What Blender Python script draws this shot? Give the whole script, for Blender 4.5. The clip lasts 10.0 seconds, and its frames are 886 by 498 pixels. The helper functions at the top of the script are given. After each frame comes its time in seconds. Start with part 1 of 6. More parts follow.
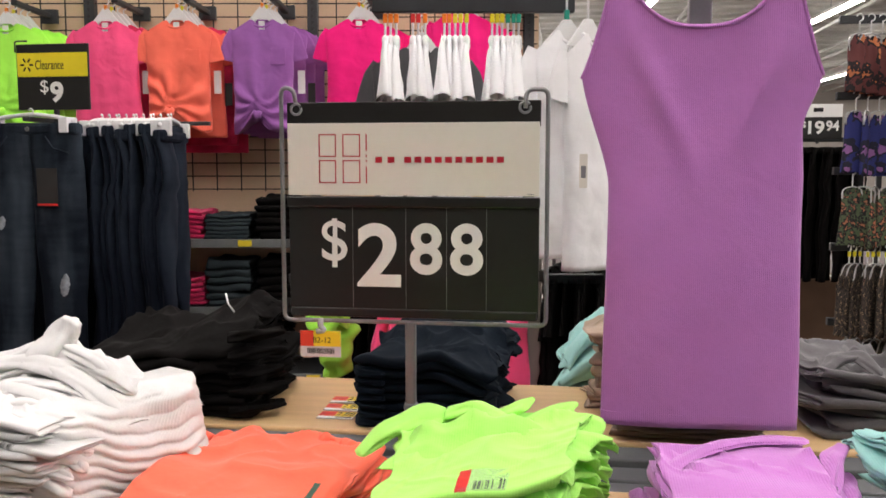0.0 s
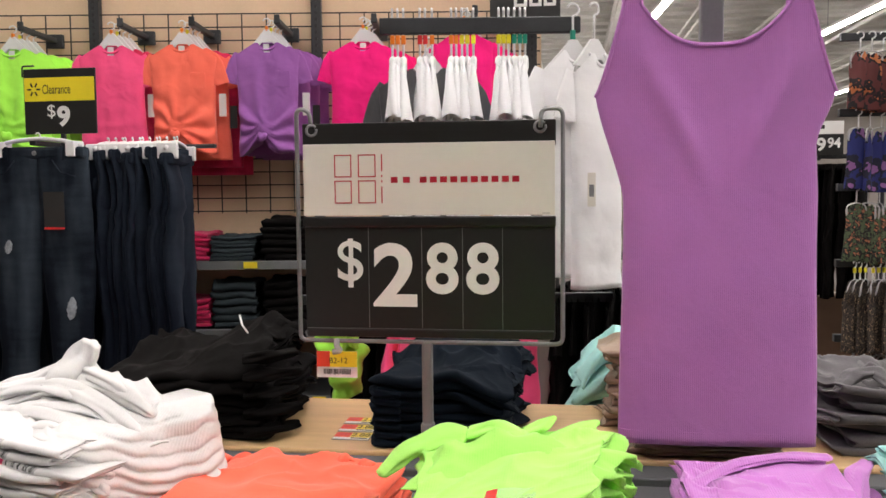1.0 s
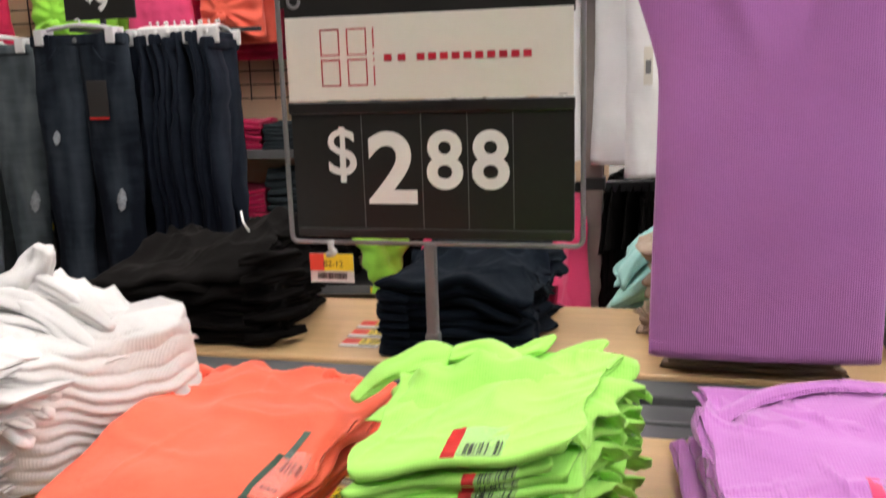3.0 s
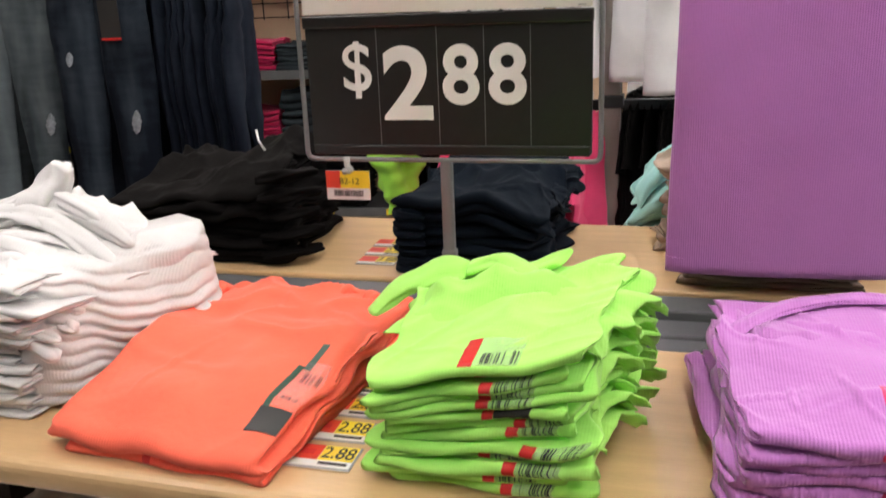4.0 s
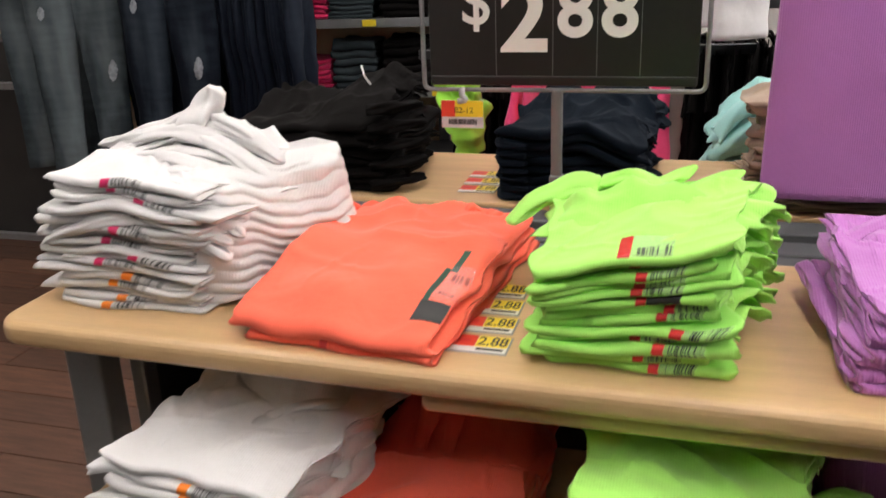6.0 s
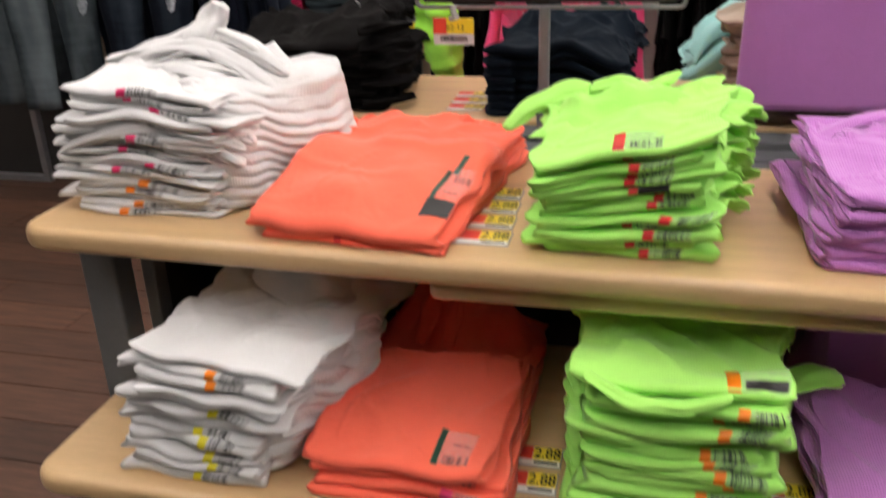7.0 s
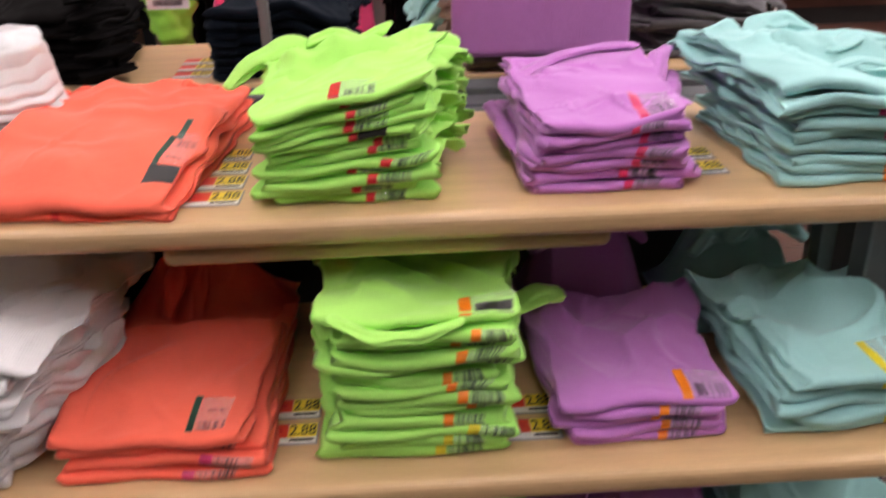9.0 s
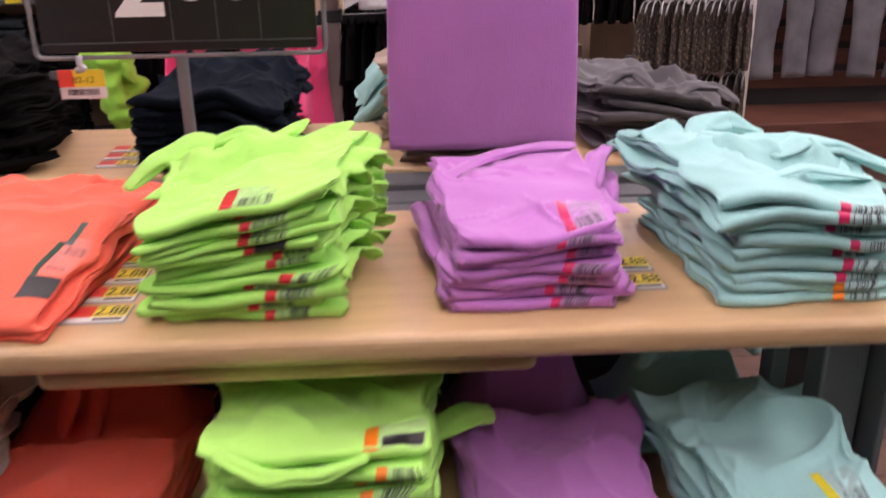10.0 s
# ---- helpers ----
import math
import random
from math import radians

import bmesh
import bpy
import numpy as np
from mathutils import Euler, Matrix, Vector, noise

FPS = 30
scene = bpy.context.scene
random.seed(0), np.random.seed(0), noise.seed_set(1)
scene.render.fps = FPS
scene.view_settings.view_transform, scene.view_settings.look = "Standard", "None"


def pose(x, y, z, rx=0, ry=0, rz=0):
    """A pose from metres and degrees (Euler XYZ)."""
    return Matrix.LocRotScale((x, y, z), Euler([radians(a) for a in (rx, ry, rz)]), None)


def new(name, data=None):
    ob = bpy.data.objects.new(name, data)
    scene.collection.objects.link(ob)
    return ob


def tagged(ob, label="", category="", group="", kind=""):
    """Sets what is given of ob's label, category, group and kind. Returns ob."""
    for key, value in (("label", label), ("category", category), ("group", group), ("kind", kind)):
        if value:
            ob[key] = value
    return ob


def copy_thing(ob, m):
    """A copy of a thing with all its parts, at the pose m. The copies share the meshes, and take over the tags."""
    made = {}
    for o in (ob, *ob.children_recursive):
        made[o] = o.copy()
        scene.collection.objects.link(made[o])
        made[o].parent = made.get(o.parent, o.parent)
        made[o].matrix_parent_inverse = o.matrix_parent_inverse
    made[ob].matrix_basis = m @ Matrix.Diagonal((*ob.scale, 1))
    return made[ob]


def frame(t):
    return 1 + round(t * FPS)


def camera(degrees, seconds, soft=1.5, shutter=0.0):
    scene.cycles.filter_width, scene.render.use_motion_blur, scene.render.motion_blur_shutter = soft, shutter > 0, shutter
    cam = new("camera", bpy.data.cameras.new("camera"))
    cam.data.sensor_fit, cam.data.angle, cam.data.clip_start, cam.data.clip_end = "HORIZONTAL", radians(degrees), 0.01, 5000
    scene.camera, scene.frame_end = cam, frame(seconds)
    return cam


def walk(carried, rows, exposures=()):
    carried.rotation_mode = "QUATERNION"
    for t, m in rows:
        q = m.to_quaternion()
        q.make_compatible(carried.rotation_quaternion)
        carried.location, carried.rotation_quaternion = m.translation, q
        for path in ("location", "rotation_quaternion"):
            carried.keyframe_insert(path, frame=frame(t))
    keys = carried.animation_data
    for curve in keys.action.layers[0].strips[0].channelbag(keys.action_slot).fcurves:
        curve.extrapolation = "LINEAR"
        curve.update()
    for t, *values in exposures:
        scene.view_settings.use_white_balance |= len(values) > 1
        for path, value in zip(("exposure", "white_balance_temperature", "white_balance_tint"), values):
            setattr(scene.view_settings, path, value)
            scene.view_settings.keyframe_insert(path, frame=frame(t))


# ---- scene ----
cam = camera(54.4, 10.0, shutter=0.8)
METRES, EYE, TILT, LEAN, TURN = 0.686, 1.30, -5.5, 0.0, 8.3
ROWS = [
    (0.0, 0.0, 0.0, 0.0, 0.0, 0.0, -0.0),
    (0.5, -0.0175, -0.0071, 0.0014, 0.04, 0.82, 0.2),
    (1.0, -0.0326, -0.0023, -0.002, 0.03, 1.35, 0.53),
    (1.5, 0.0058, 0.0573, 0.0054, 1.01, 1.15, 0.77),
    (2.0, 0.0654, 0.1651, 0.0198, 3.11, -0.29, 0.53),
    (2.5, 0.0985, 0.2207, 0.0183, 4.67, -2.97, 0.74),
    (3.0, 0.113, 0.2279, 0.0095, 5.5, -6.24, 1.18),
    (4.5, 0.1087, 0.2207, -0.0135, 6.94, -12.62, 1.39),
    (5.0, 0.0681, 0.1797, -0.0272, 7.38, -13.17, 1.03),
    (5.5, -0.0024, 0.1287, -0.0329, 7.98, -13.4, 1.23),
    (7.0, -0.1012, -0.0534, -0.0811, 5.44, -17.81, 1.37),
    (7.5, -0.1104, -0.0711, -0.1077, 2.13, -21.1, 1.8),
    (8.0, -0.0886, -0.0818, -0.1149, -3.0, -22.63, 2.56),
    (8.5, -0.0666, -0.0934, -0.1134, -7.77, -22.27, 2.85),
    (9.0, -0.0456, -0.0941, -0.1063, -10.92, -20.21, 2.72),
    (9.5, 0.0021, -0.0603, -0.0921, -12.13, -17.53, 2.26),
    (10.0, 0.0858, 0.0216, -0.0777, -11.74, -15.81, 1.97),
]
walk(cam, [(t, pose(0, 0, EYE, TILT, LEAN, TURN) @ pose(METRES * x, METRES * y, METRES * z, 90 + pitch, roll, yaw)) for t, x, y, z, yaw, pitch, roll in ROWS],
     exposures=[(0.0, 0.0, 6500, 12.0), (5.5, 0.0, 6500, 12.0), (7.5, -0.04, 6500, 12.0), (8.8, -0.08, 6500, 20.0), (10.0, -0.05, 6500, 33.0)])

# ---- world and light ----
world = bpy.data.worlds.new("store_air")
world.use_nodes = True
world.node_tree.nodes["Background"].inputs[0].default_value = (0.9, 0.95, 1.0, 1)
world.node_tree.nodes["Background"].inputs[1].default_value = 0.05
scene.world = world
TUBE = 40.5          # strength of the ceiling tubes
CEIL = 4.7           # height of the tubes


# ---- materials ----
def nodes_of(name):
    m = bpy.data.materials.new(name)
    m.use_nodes = True
    return m, m.node_tree.nodes, m.node_tree.links, m.node_tree.nodes["Principled BSDF"]


def surface(name, base, rough=0.6, metal=0.0, var=0.12, scale=12.0, bump=0.08, fine=250.0, sheen=0.0, pitch=0.0, stretch=(1, 1, 1), depth=0.002, spec=0.5, trans=0.0, per=0.0, wrinkle=0.0):
    """Base colour broken up at two scales, fine relief, and ribs along x where a pitch is given."""
    m, n, l, b = nodes_of(name)
    co = n.new("ShaderNodeTexCoord")
    mp = n.new("ShaderNodeMapping")
    mp.inputs["Scale"].default_value = stretch
    l.new(co.outputs["Object"], mp.inputs[0])
    big = n.new("ShaderNodeTexNoise")
    big.inputs["Scale"].default_value, big.inputs["Detail"].default_value = scale, 4
    small = n.new("ShaderNodeTexNoise")
    small.inputs["Scale"].default_value, small.inputs["Detail"].default_value = fine, 2
    l.new(mp.outputs[0], big.inputs["Vector"]), l.new(mp.outputs[0], small.inputs["Vector"])
    mixed = n.new("ShaderNodeMath")
    mixed.operation = "MULTIPLY_ADD"
    mixed.inputs[1].default_value = 0.4
    l.new(small.outputs[0], mixed.inputs[0]), l.new(big.outputs[0], mixed.inputs[2])
    ramp = n.new("ShaderNodeValToRGB")
    ramp.color_ramp.elements[0].position, ramp.color_ramp.elements[1].position = 0.45, 0.95
    ramp.color_ramp.elements[0].color = (*[min(1, c * (1 - var)) for c in base], 1)
    ramp.color_ramp.elements[1].color = (*[min(1, c * (1 + var)) for c in base], 1)
    l.new(mixed.outputs[0], ramp.inputs[0])
    colour = ramp.outputs[0]
    if per:
        info = n.new("ShaderNodeObjectInfo")
        hsv = n.new("ShaderNodeHueSaturation")
        rng = n.new("ShaderNodeMapRange")
        rng.inputs[3].default_value, rng.inputs[4].default_value = 1 - per, 1 + per
        l.new(info.outputs["Random"], rng.inputs[0]), l.new(rng.outputs[0], hsv.inputs["Value"]), l.new(colour, hsv.inputs["Color"])
        colour = hsv.outputs[0]
    l.new(colour, b.inputs["Base Color"])
    b.inputs["Roughness"].default_value, b.inputs["Metallic"].default_value = rough, metal
    b.inputs["Specular IOR Level"].default_value = spec
    if sheen:
        b.inputs["Sheen Weight"].default_value, b.inputs["Sheen Roughness"].default_value = sheen, 0.5
    if trans:
        b.inputs["Transmission Weight"].default_value = trans
    height = small.outputs[0]
    if pitch:
        sep = n.new("ShaderNodeSeparateXYZ")
        l.new(co.outputs["Object"], sep.inputs[0])
        k = n.new("ShaderNodeMath")
        k.operation, k.inputs[1].default_value = "MULTIPLY", 2 * math.pi / pitch
        l.new(sep.outputs[0], k.inputs[0])
        s = n.new("ShaderNodeMath")
        s.operation = "SINE"
        l.new(k.outputs[0], s.inputs[0])
        add = n.new("ShaderNodeMath")
        add.operation = "ADD"
        l.new(s.outputs[0], add.inputs[0]), l.new(small.outputs[0], add.inputs[1])
        height = add.outputs[0]
    bp = n.new("ShaderNodeBump")
    bp.inputs["Strength"].default_value, bp.inputs["Distance"].default_value = bump, depth
    l.new(height, bp.inputs["Height"]), l.new(bp.outputs[0], b.inputs["Normal"])
    if wrinkle:
        # soft creases of worn jersey
        wn = n.new("ShaderNodeTexNoise")
        wn.inputs["Scale"].default_value, wn.inputs["Detail"].default_value, wn.inputs["Distortion"].default_value = 15.0, 1.2, 0.6
        l.new(co.outputs["Object"], wn.inputs["Vector"])
        wb = n.new("ShaderNodeBump")
        wb.inputs["Strength"].default_value, wb.inputs["Distance"].default_value = wrinkle, 0.010
        l.new(wn.outputs[0], wb.inputs["Height"]), l.new(wb.outputs[0], bp.inputs["Normal"])
        # sharper pinched folds over the soft ones
        rn = n.new("ShaderNodeTexNoise")
        rn.noise_type = "RIDGED_MULTIFRACTAL"
        rn.inputs["Scale"].default_value, rn.inputs["Detail"].default_value, rn.inputs["Distortion"].default_value = 11.0, 2.0, 0.9
        rm = n.new("ShaderNodeMapping")
        rm.inputs["Scale"].default_value, rm.inputs["Rotation"].default_value = (1.0, 0.55, 1.3), (0.3, 0.2, 0.6)
        l.new(co.outputs["Object"], rm.inputs[0]), l.new(rm.outputs[0], rn.inputs["Vector"])
        rb = n.new("ShaderNodeBump")
        rb.inputs["Strength"].default_value, rb.inputs["Distance"].default_value = min(1.0, wrinkle * 0.9), 0.0045
        l.new(rn.outputs[0], rb.inputs["Height"]), l.new(rb.outputs[0], wb.inputs["Normal"])
        # the nap of the knit
        kn = n.new("ShaderNodeTexNoise")
        kn.inputs["Scale"].default_value, kn.inputs["Detail"].default_value = 130.0, 2.0
        kb = n.new("ShaderNodeBump")
        kb.inputs["Strength"].default_value, kb.inputs["Distance"].default_value = 0.35, 0.0016
        l.new(co.outputs["Object"], kn.inputs["Vector"]), l.new(kn.outputs[0], kb.inputs["Height"]), l.new(kb.outputs[0], rb.inputs["Normal"])
    return m


def cloth(name, base, pitch=0.0, bump=0.25, var=0.07, sheen=0.15, per=0.0, spec=0.15, wrinkle=0.35):
    return surface(name, base, rough=0.9, var=var, scale=9, bump=bump, fine=700, sheen=sheen, pitch=pitch, depth=0.0012, spec=spec, per=per, wrinkle=wrinkle)


def glow(name, colour, strength):
    m, n, l, b = nodes_of(name)
    b.inputs["Emission Color"].default_value, b.inputs["Emission Strength"].default_value = (*colour, 1), strength
    return m


def patterned(name, a, b_, c, scale):
    """Printed cloth: blotches of three colours."""
    m, n, l, b = nodes_of(name)
    co = n.new("ShaderNodeTexCoord")
    v = n.new("ShaderNodeTexVoronoi")
    v.inputs["Scale"].default_value = scale
    wob = n.new("ShaderNodeTexNoise")
    wob.inputs["Scale"].default_value, wob.inputs["Detail"].default_value = scale * 0.7, 3
    l.new(co.outputs["Object"], wob.inputs["Vector"])
    mixv = n.new("ShaderNodeMixRGB")
    mixv.inputs[0].default_value = 0.12
    l.new(co.outputs["Object"], mixv.inputs[1]), l.new(wob.outputs["Color"], mixv.inputs[2]), l.new(mixv.outputs[0], v.inputs["Vector"])
    r = n.new("ShaderNodeValToRGB")
    r.color_ramp.interpolation = "CONSTANT"
    e = r.color_ramp.elements
    e[0].position, e[0].color = 0.0, (*a, 1)
    e[1].position, e[1].color = 0.32, (*b_, 1)
    e.new(0.55).color = (*c, 1)
    l.new(v.outputs["Distance"], r.inputs[0]), l.new(r.outputs[0], b.inputs["Base Color"])
    b.inputs["Roughness"].default_value = 0.85
    return m


def worn_denim(name, dark, pale, low=0.50, high=0.78):
    """Denim with long worn fades down the legs, short whiskers across and a twill grain."""
    m, n, l, b = nodes_of(name)
    co = n.new("ShaderNodeTexCoord")
    heights = []
    for stretch, scale, detail in (((7.0, 3.0, 1.6), 1.0, 3), ((9.0, 9.0, 40.0), 1.0, 2), ((900.0, 900.0, 500.0), 1.0, 1)):
        mp = n.new("ShaderNodeMapping")
        mp.inputs["Scale"].default_value = stretch
        tx = n.new("ShaderNodeTexNoise")
        tx.inputs["Scale"].default_value, tx.inputs["Detail"].default_value = scale, detail
        l.new(co.outputs["Object"], mp.inputs[0]), l.new(mp.outputs[0], tx.inputs["Vector"])
        heights.append(tx.outputs[0])
    a = n.new("ShaderNodeMath")
    a.operation, a.inputs[1].default_value = "MULTIPLY_ADD", 0.12
    l.new(heights[1], a.inputs[0]), l.new(heights[0], a.inputs[2])
    g = n.new("ShaderNodeMath")
    g.operation, g.inputs[1].default_value = "MULTIPLY_ADD", 0.16
    l.new(heights[2], g.inputs[0]), l.new(a.outputs[0], g.inputs[2])
    ramp = n.new("ShaderNodeValToRGB")
    e = ramp.color_ramp.elements
    e[0].position, e[0].color = low + 0.07, (*dark, 1)
    e[1].position, e[1].color = high + 0.07, (*pale, 1)
    l.new(g.outputs[0], ramp.inputs[0]), l.new(ramp.outputs[0], b.inputs["Base Color"])
    bp = n.new("ShaderNodeBump")
    bp.inputs["Strength"].default_value, bp.inputs["Distance"].default_value = 0.6, 0.006
    l.new(a.outputs[0], bp.inputs["Height"]), l.new(bp.outputs[0], b.inputs["Normal"])
    b.inputs["Roughness"].default_value, b.inputs["Specular IOR Level"].default_value = 0.9, 0.1
    return m


GREEN = cloth("neon_green_rib", (0.42, 0.86, 0.17), pitch=0.0028, bump=0.10)
CORAL = cloth("neon_coral_rib", (0.97, 0.160, 0.095), pitch=0.0028, bump=0.10)
WHITE = cloth("white_cotton", (0.70, 0.69, 0.69), pitch=0.0028, bump=0.10)
LILAC = cloth("lilac_rib", (0.54, 0.205, 0.57), pitch=0.0028, bump=0.28, sheen=0.3)
TEAL = cloth("pale_teal_rib", (0.34, 0.64, 0.62), pitch=0.0028, bump=0.10)
MAGENTA = cloth("magenta_rib", (0.55, 0.02, 0.10), pitch=0.0026)
BLACKC = cloth("black_cotton", (0.0042, 0.0036, 0.0036), bump=0.2, sheen=0.0, spec=0.08)
NAVY = cloth("navy_cotton", (0.0065, 0.011, 0.018), bump=0.2, sheen=0.0, spec=0.08)
GREYC = cloth("grey_marl", (0.11, 0.105, 0.11), var=0.35, wrinkle=0.8)
BEIGE = cloth("beige_print", (0.42, 0.32, 0.24), var=0.3)
TAUPE = cloth("brown_beige_print", (0.20, 0.15, 0.12), var=0.4, wrinkle=0.8)
HOTPINK = cloth("hot_pink_jersey", (0.95, 0.015, 0.22), wrinkle=0.7)
PINK = cloth("pink_jersey", (0.92, 0.09, 0.24), wrinkle=0.7)
CORALJ = cloth("coral_jersey", (0.98, 0.175, 0.115), wrinkle=0.7)
PURPLEJ = cloth("purple_jersey", (0.32, 0.115, 0.38), wrinkle=0.7)
GREENJ = cloth("lime_jersey", (0.42, 0.95, 0.10), wrinkle=0.7)
WHITEJ = cloth("white_jersey", (0.86, 0.86, 0.87), wrinkle=0.7)
CHARCOAL = cloth("charcoal_jersey", (0.07, 0.07, 0.075), wrinkle=0.7)
ROSE = cloth("rose_print_lace", (0.75, 0.03, 0.10), var=0.5)
DENIM = worn_denim("dark_denim", (0.0065, 0.0095, 0.0170), (0.030, 0.040, 0.058), 0.50, 0.82)
DENIMF = worn_denim("worn_blue_denim", (0.0065, 0.0095, 0.0160), (0.050, 0.066, 0.086), 0.52, 0.80)
GREYWORN = worn_denim("washed_grey_blue_denim", (0.030, 0.040, 0.047), (0.145, 0.175, 0.19), 0.46, 0.76)
GREYDENIM = surface("washed_grey_denim", (0.034, 0.045, 0.052), rough=0.9, var=0.35, scale=8, bump=0.4, fine=900, spec=0.1, wrinkle=0.7)
PALEDENIM = surface("pale_grey_denim", (0.17, 0.166, 0.178), rough=0.9, var=0.25, scale=9, bump=0.4, fine=900, spec=0.1, wrinkle=0.7)
FRAY = surface("frayed_white_cotton", (0.36, 0.39, 0.43), rough=0.95, var=0.3, scale=60, bump=0.6, fine=700)
LEOPARD = patterned("leopard_print", (0.24, 0.17, 0.11), (0.008, 0.006, 0.006), (0.05, 0.035, 0.025), 46)
JUNGLE = patterned("jungle_print", (0.34, 0.13, 0.07), (0.010, 0.010, 0.010), (0.07, 0.10, 0.05), 34)
GALAXY = patterned("blue_purple_print", (0.24, 0.10, 0.26), (0.008, 0.008, 0.022), (0.014, 0.020, 0.13), 20)
SUNSET = patterned("orange_dark_print", (0.50, 0.16, 0.06), (0.016, 0.010, 0.013), (0.12, 0.03, 0.03), 20)
MAPLE = surface("maple_laminate", (0.58, 0.385, 0.195), rough=0.33, var=0.10, scale=5, bump=0.05, fine=60, stretch=(1, 9, 9), spec=0.5)
EDGE = surface("maple_edge_band", (0.56, 0.375, 0.195), rough=0.30, var=0.10, scale=5, bump=0.04, fine=60, stretch=(1, 9, 9))
GREYMETAL = surface("grey_enamelled_steel", (0.19, 0.195, 0.20), rough=0.42, metal=0.25, var=0.10, scale=14, bump=0.05, fine=300)
DARKMETAL = surface("charcoal_steel", (0.035, 0.037, 0.04), rough=0.45, metal=0.3, var=0.2, scale=12, bump=0.05)
STRIP = surface("grey_vinyl_channel", (0.085, 0.09, 0.095), rough=0.5, var=0.18, scale=14, bump=0.06)
WIRE = surface("dark_wire", (0.02, 0.017, 0.015), rough=0.5, metal=0.2, bump=0.02)
CHROME = surface("dull_steel_wire", (0.30, 0.30, 0.31), rough=0.38, metal=0.6, var=0.12, scale=30, bump=0.03)
SIGNBLACK = surface("black_sign_plastic", (0.013, 0.0125, 0.012), rough=0.34, var=0.2, scale=8, bump=0.03, fine=120)
SIGNPRICE = surface("black_price_cards", (0.0125, 0.0128, 0.0120), rough=0.40, var=0.2, scale=6, bump=0.02, fine=120)
PAPER = surface("cream_sign_paper", (0.76, 0.73, 0.66), rough=0.6, var=0.03, scale=5, bump=0.02, fine=90)
INKRED = surface("crimson_ink", (0.50, 0.012, 0.035), rough=0.6, var=0.05, bump=0.0)
INKWHITE = surface("white_ink", (0.82, 0.82, 0.80), rough=0.5, var=0.02, bump=0.0)
INKBLACK = surface("black_ink", (0.012, 0.012, 0.012), rough=0.5, var=0.1, bump=0.0)
YELLOW = surface("yellow_card", (0.83, 0.68, 0.02), rough=0.5, var=0.04, bump=0.01)
LABELYEL = surface("yellow_label", (0.85, 0.66, 0.03), rough=0.4, var=0.05, bump=0.01)
LABELRED = surface("red_label", (0.75, 0.06, 0.03), rough=0.4, var=0.05, bump=0.01)
FILM = surface("clear_sticker_film", (0.75, 0.74, 0.74), rough=0.18, var=0.02, bump=0.0)
FILM.node_tree.nodes["Principled BSDF"].inputs["Alpha"].default_value = 0.14
LABELWHITE = surface("white_label", (0.74, 0.74, 0.73), rough=0.4, var=0.04, bump=0.01)
STRIPRED = surface("red_size_strip", (0.65, 0.025, 0.025), rough=0.35, var=0.06, bump=0.01)
STRIPORANGE = surface("orange_size_strip", (0.85, 0.22, 0.01), rough=0.35, var=0.06, bump=0.01)
STRIPYELLOW = surface("yellow_size_strip", (0.75, 0.66, 0.02), rough=0.35, var=0.06, bump=0.01)
STRIPPINK = surface("pink_size_strip", (0.62, 0.02, 0.12), rough=0.35, var=0.06, bump=0.01)
STRIPGREEN = surface("dark_green_size_strip", (0.02, 0.07, 0.045), rough=0.35, var=0.06, bump=0.01)
STRIPTEAL = surface("green_size_strip", (0.01, 0.30, 0.20), rough=0.35, var=0.06, bump=0.01)
HANGER = surface("milky_plastic", (0.72, 0.72, 0.72), rough=0.3, var=0.04, bump=0.01)
CLEARP = surface("clear_plastic_clip", (0.75, 0.75, 0.75), rough=0.2, var=0.02, bump=0.0, trans=0.5)
TANWALL = surface("tan_wall_board", (0.70, 0.51, 0.34), rough=0.6, var=0.06, scale=3, bump=0.05, fine=120)
PLANK = surface("brown_floor_plank", (0.075, 0.032, 0.018), rough=0.55, var=0.45, scale=6, bump=0.08, fine=60, stretch=(1.0, 8, 1), per=0.35)
GROUT = surface("floor_base", (0.035, 0.018, 0.012), rough=0.5, var=0.2, scale=4, bump=0.05)
STOREWALL = surface("store_wall_paint", (0.42, 0.38, 0.34), rough=0.8, var=0.08, scale=1, bump=0.05)
DECK = surface("ceiling_deck_paint", (0.55, 0.54, 0.50), rough=0.7, var=0.10, scale=1.5, bump=0.05, fine=40)
CARTON = surface("brown_cardboard", (0.16, 0.095, 0.06), rough=0.85, var=0.15, scale=6, bump=0.1)
DARKPANEL = surface("dark_back_panel", (0.026, 0.024, 0.023), rough=0.55, var=0.2, scale=5, bump=0.05)
SIDEPANEL = surface("smoked_grey_panel", (0.10, 0.10, 0.105), rough=0.25, var=0.12, scale=5, bump=0.02)
TUBEGLOW = glow("white_lamp_diffuser", (1.0, 0.95, 0.90), TUBE)
REDWOOD = surface("red_brown_platform", (0.12, 0.045, 0.03), rough=0.4, var=0.3, scale=5, bump=0.05, stretch=(1, 6, 6))


# ---- mesh helpers ----
def thing(name, label, category, group="", at=(0, 0, 0), rz=0.0, kind=""):
    ob = new(name)
    ob.empty_display_size = 0.05
    ob.matrix_basis = pose(*at, 0, 0, rz)
    return tagged(ob, label, category, group, kind)


def link_mesh(name, me, material, parent=None, label=""):
    if material and not me.materials:
        me.materials.append(material)
    ob = new(name, me)
    if parent:
        ob.parent = parent
    return tagged(ob, label) if label else ob


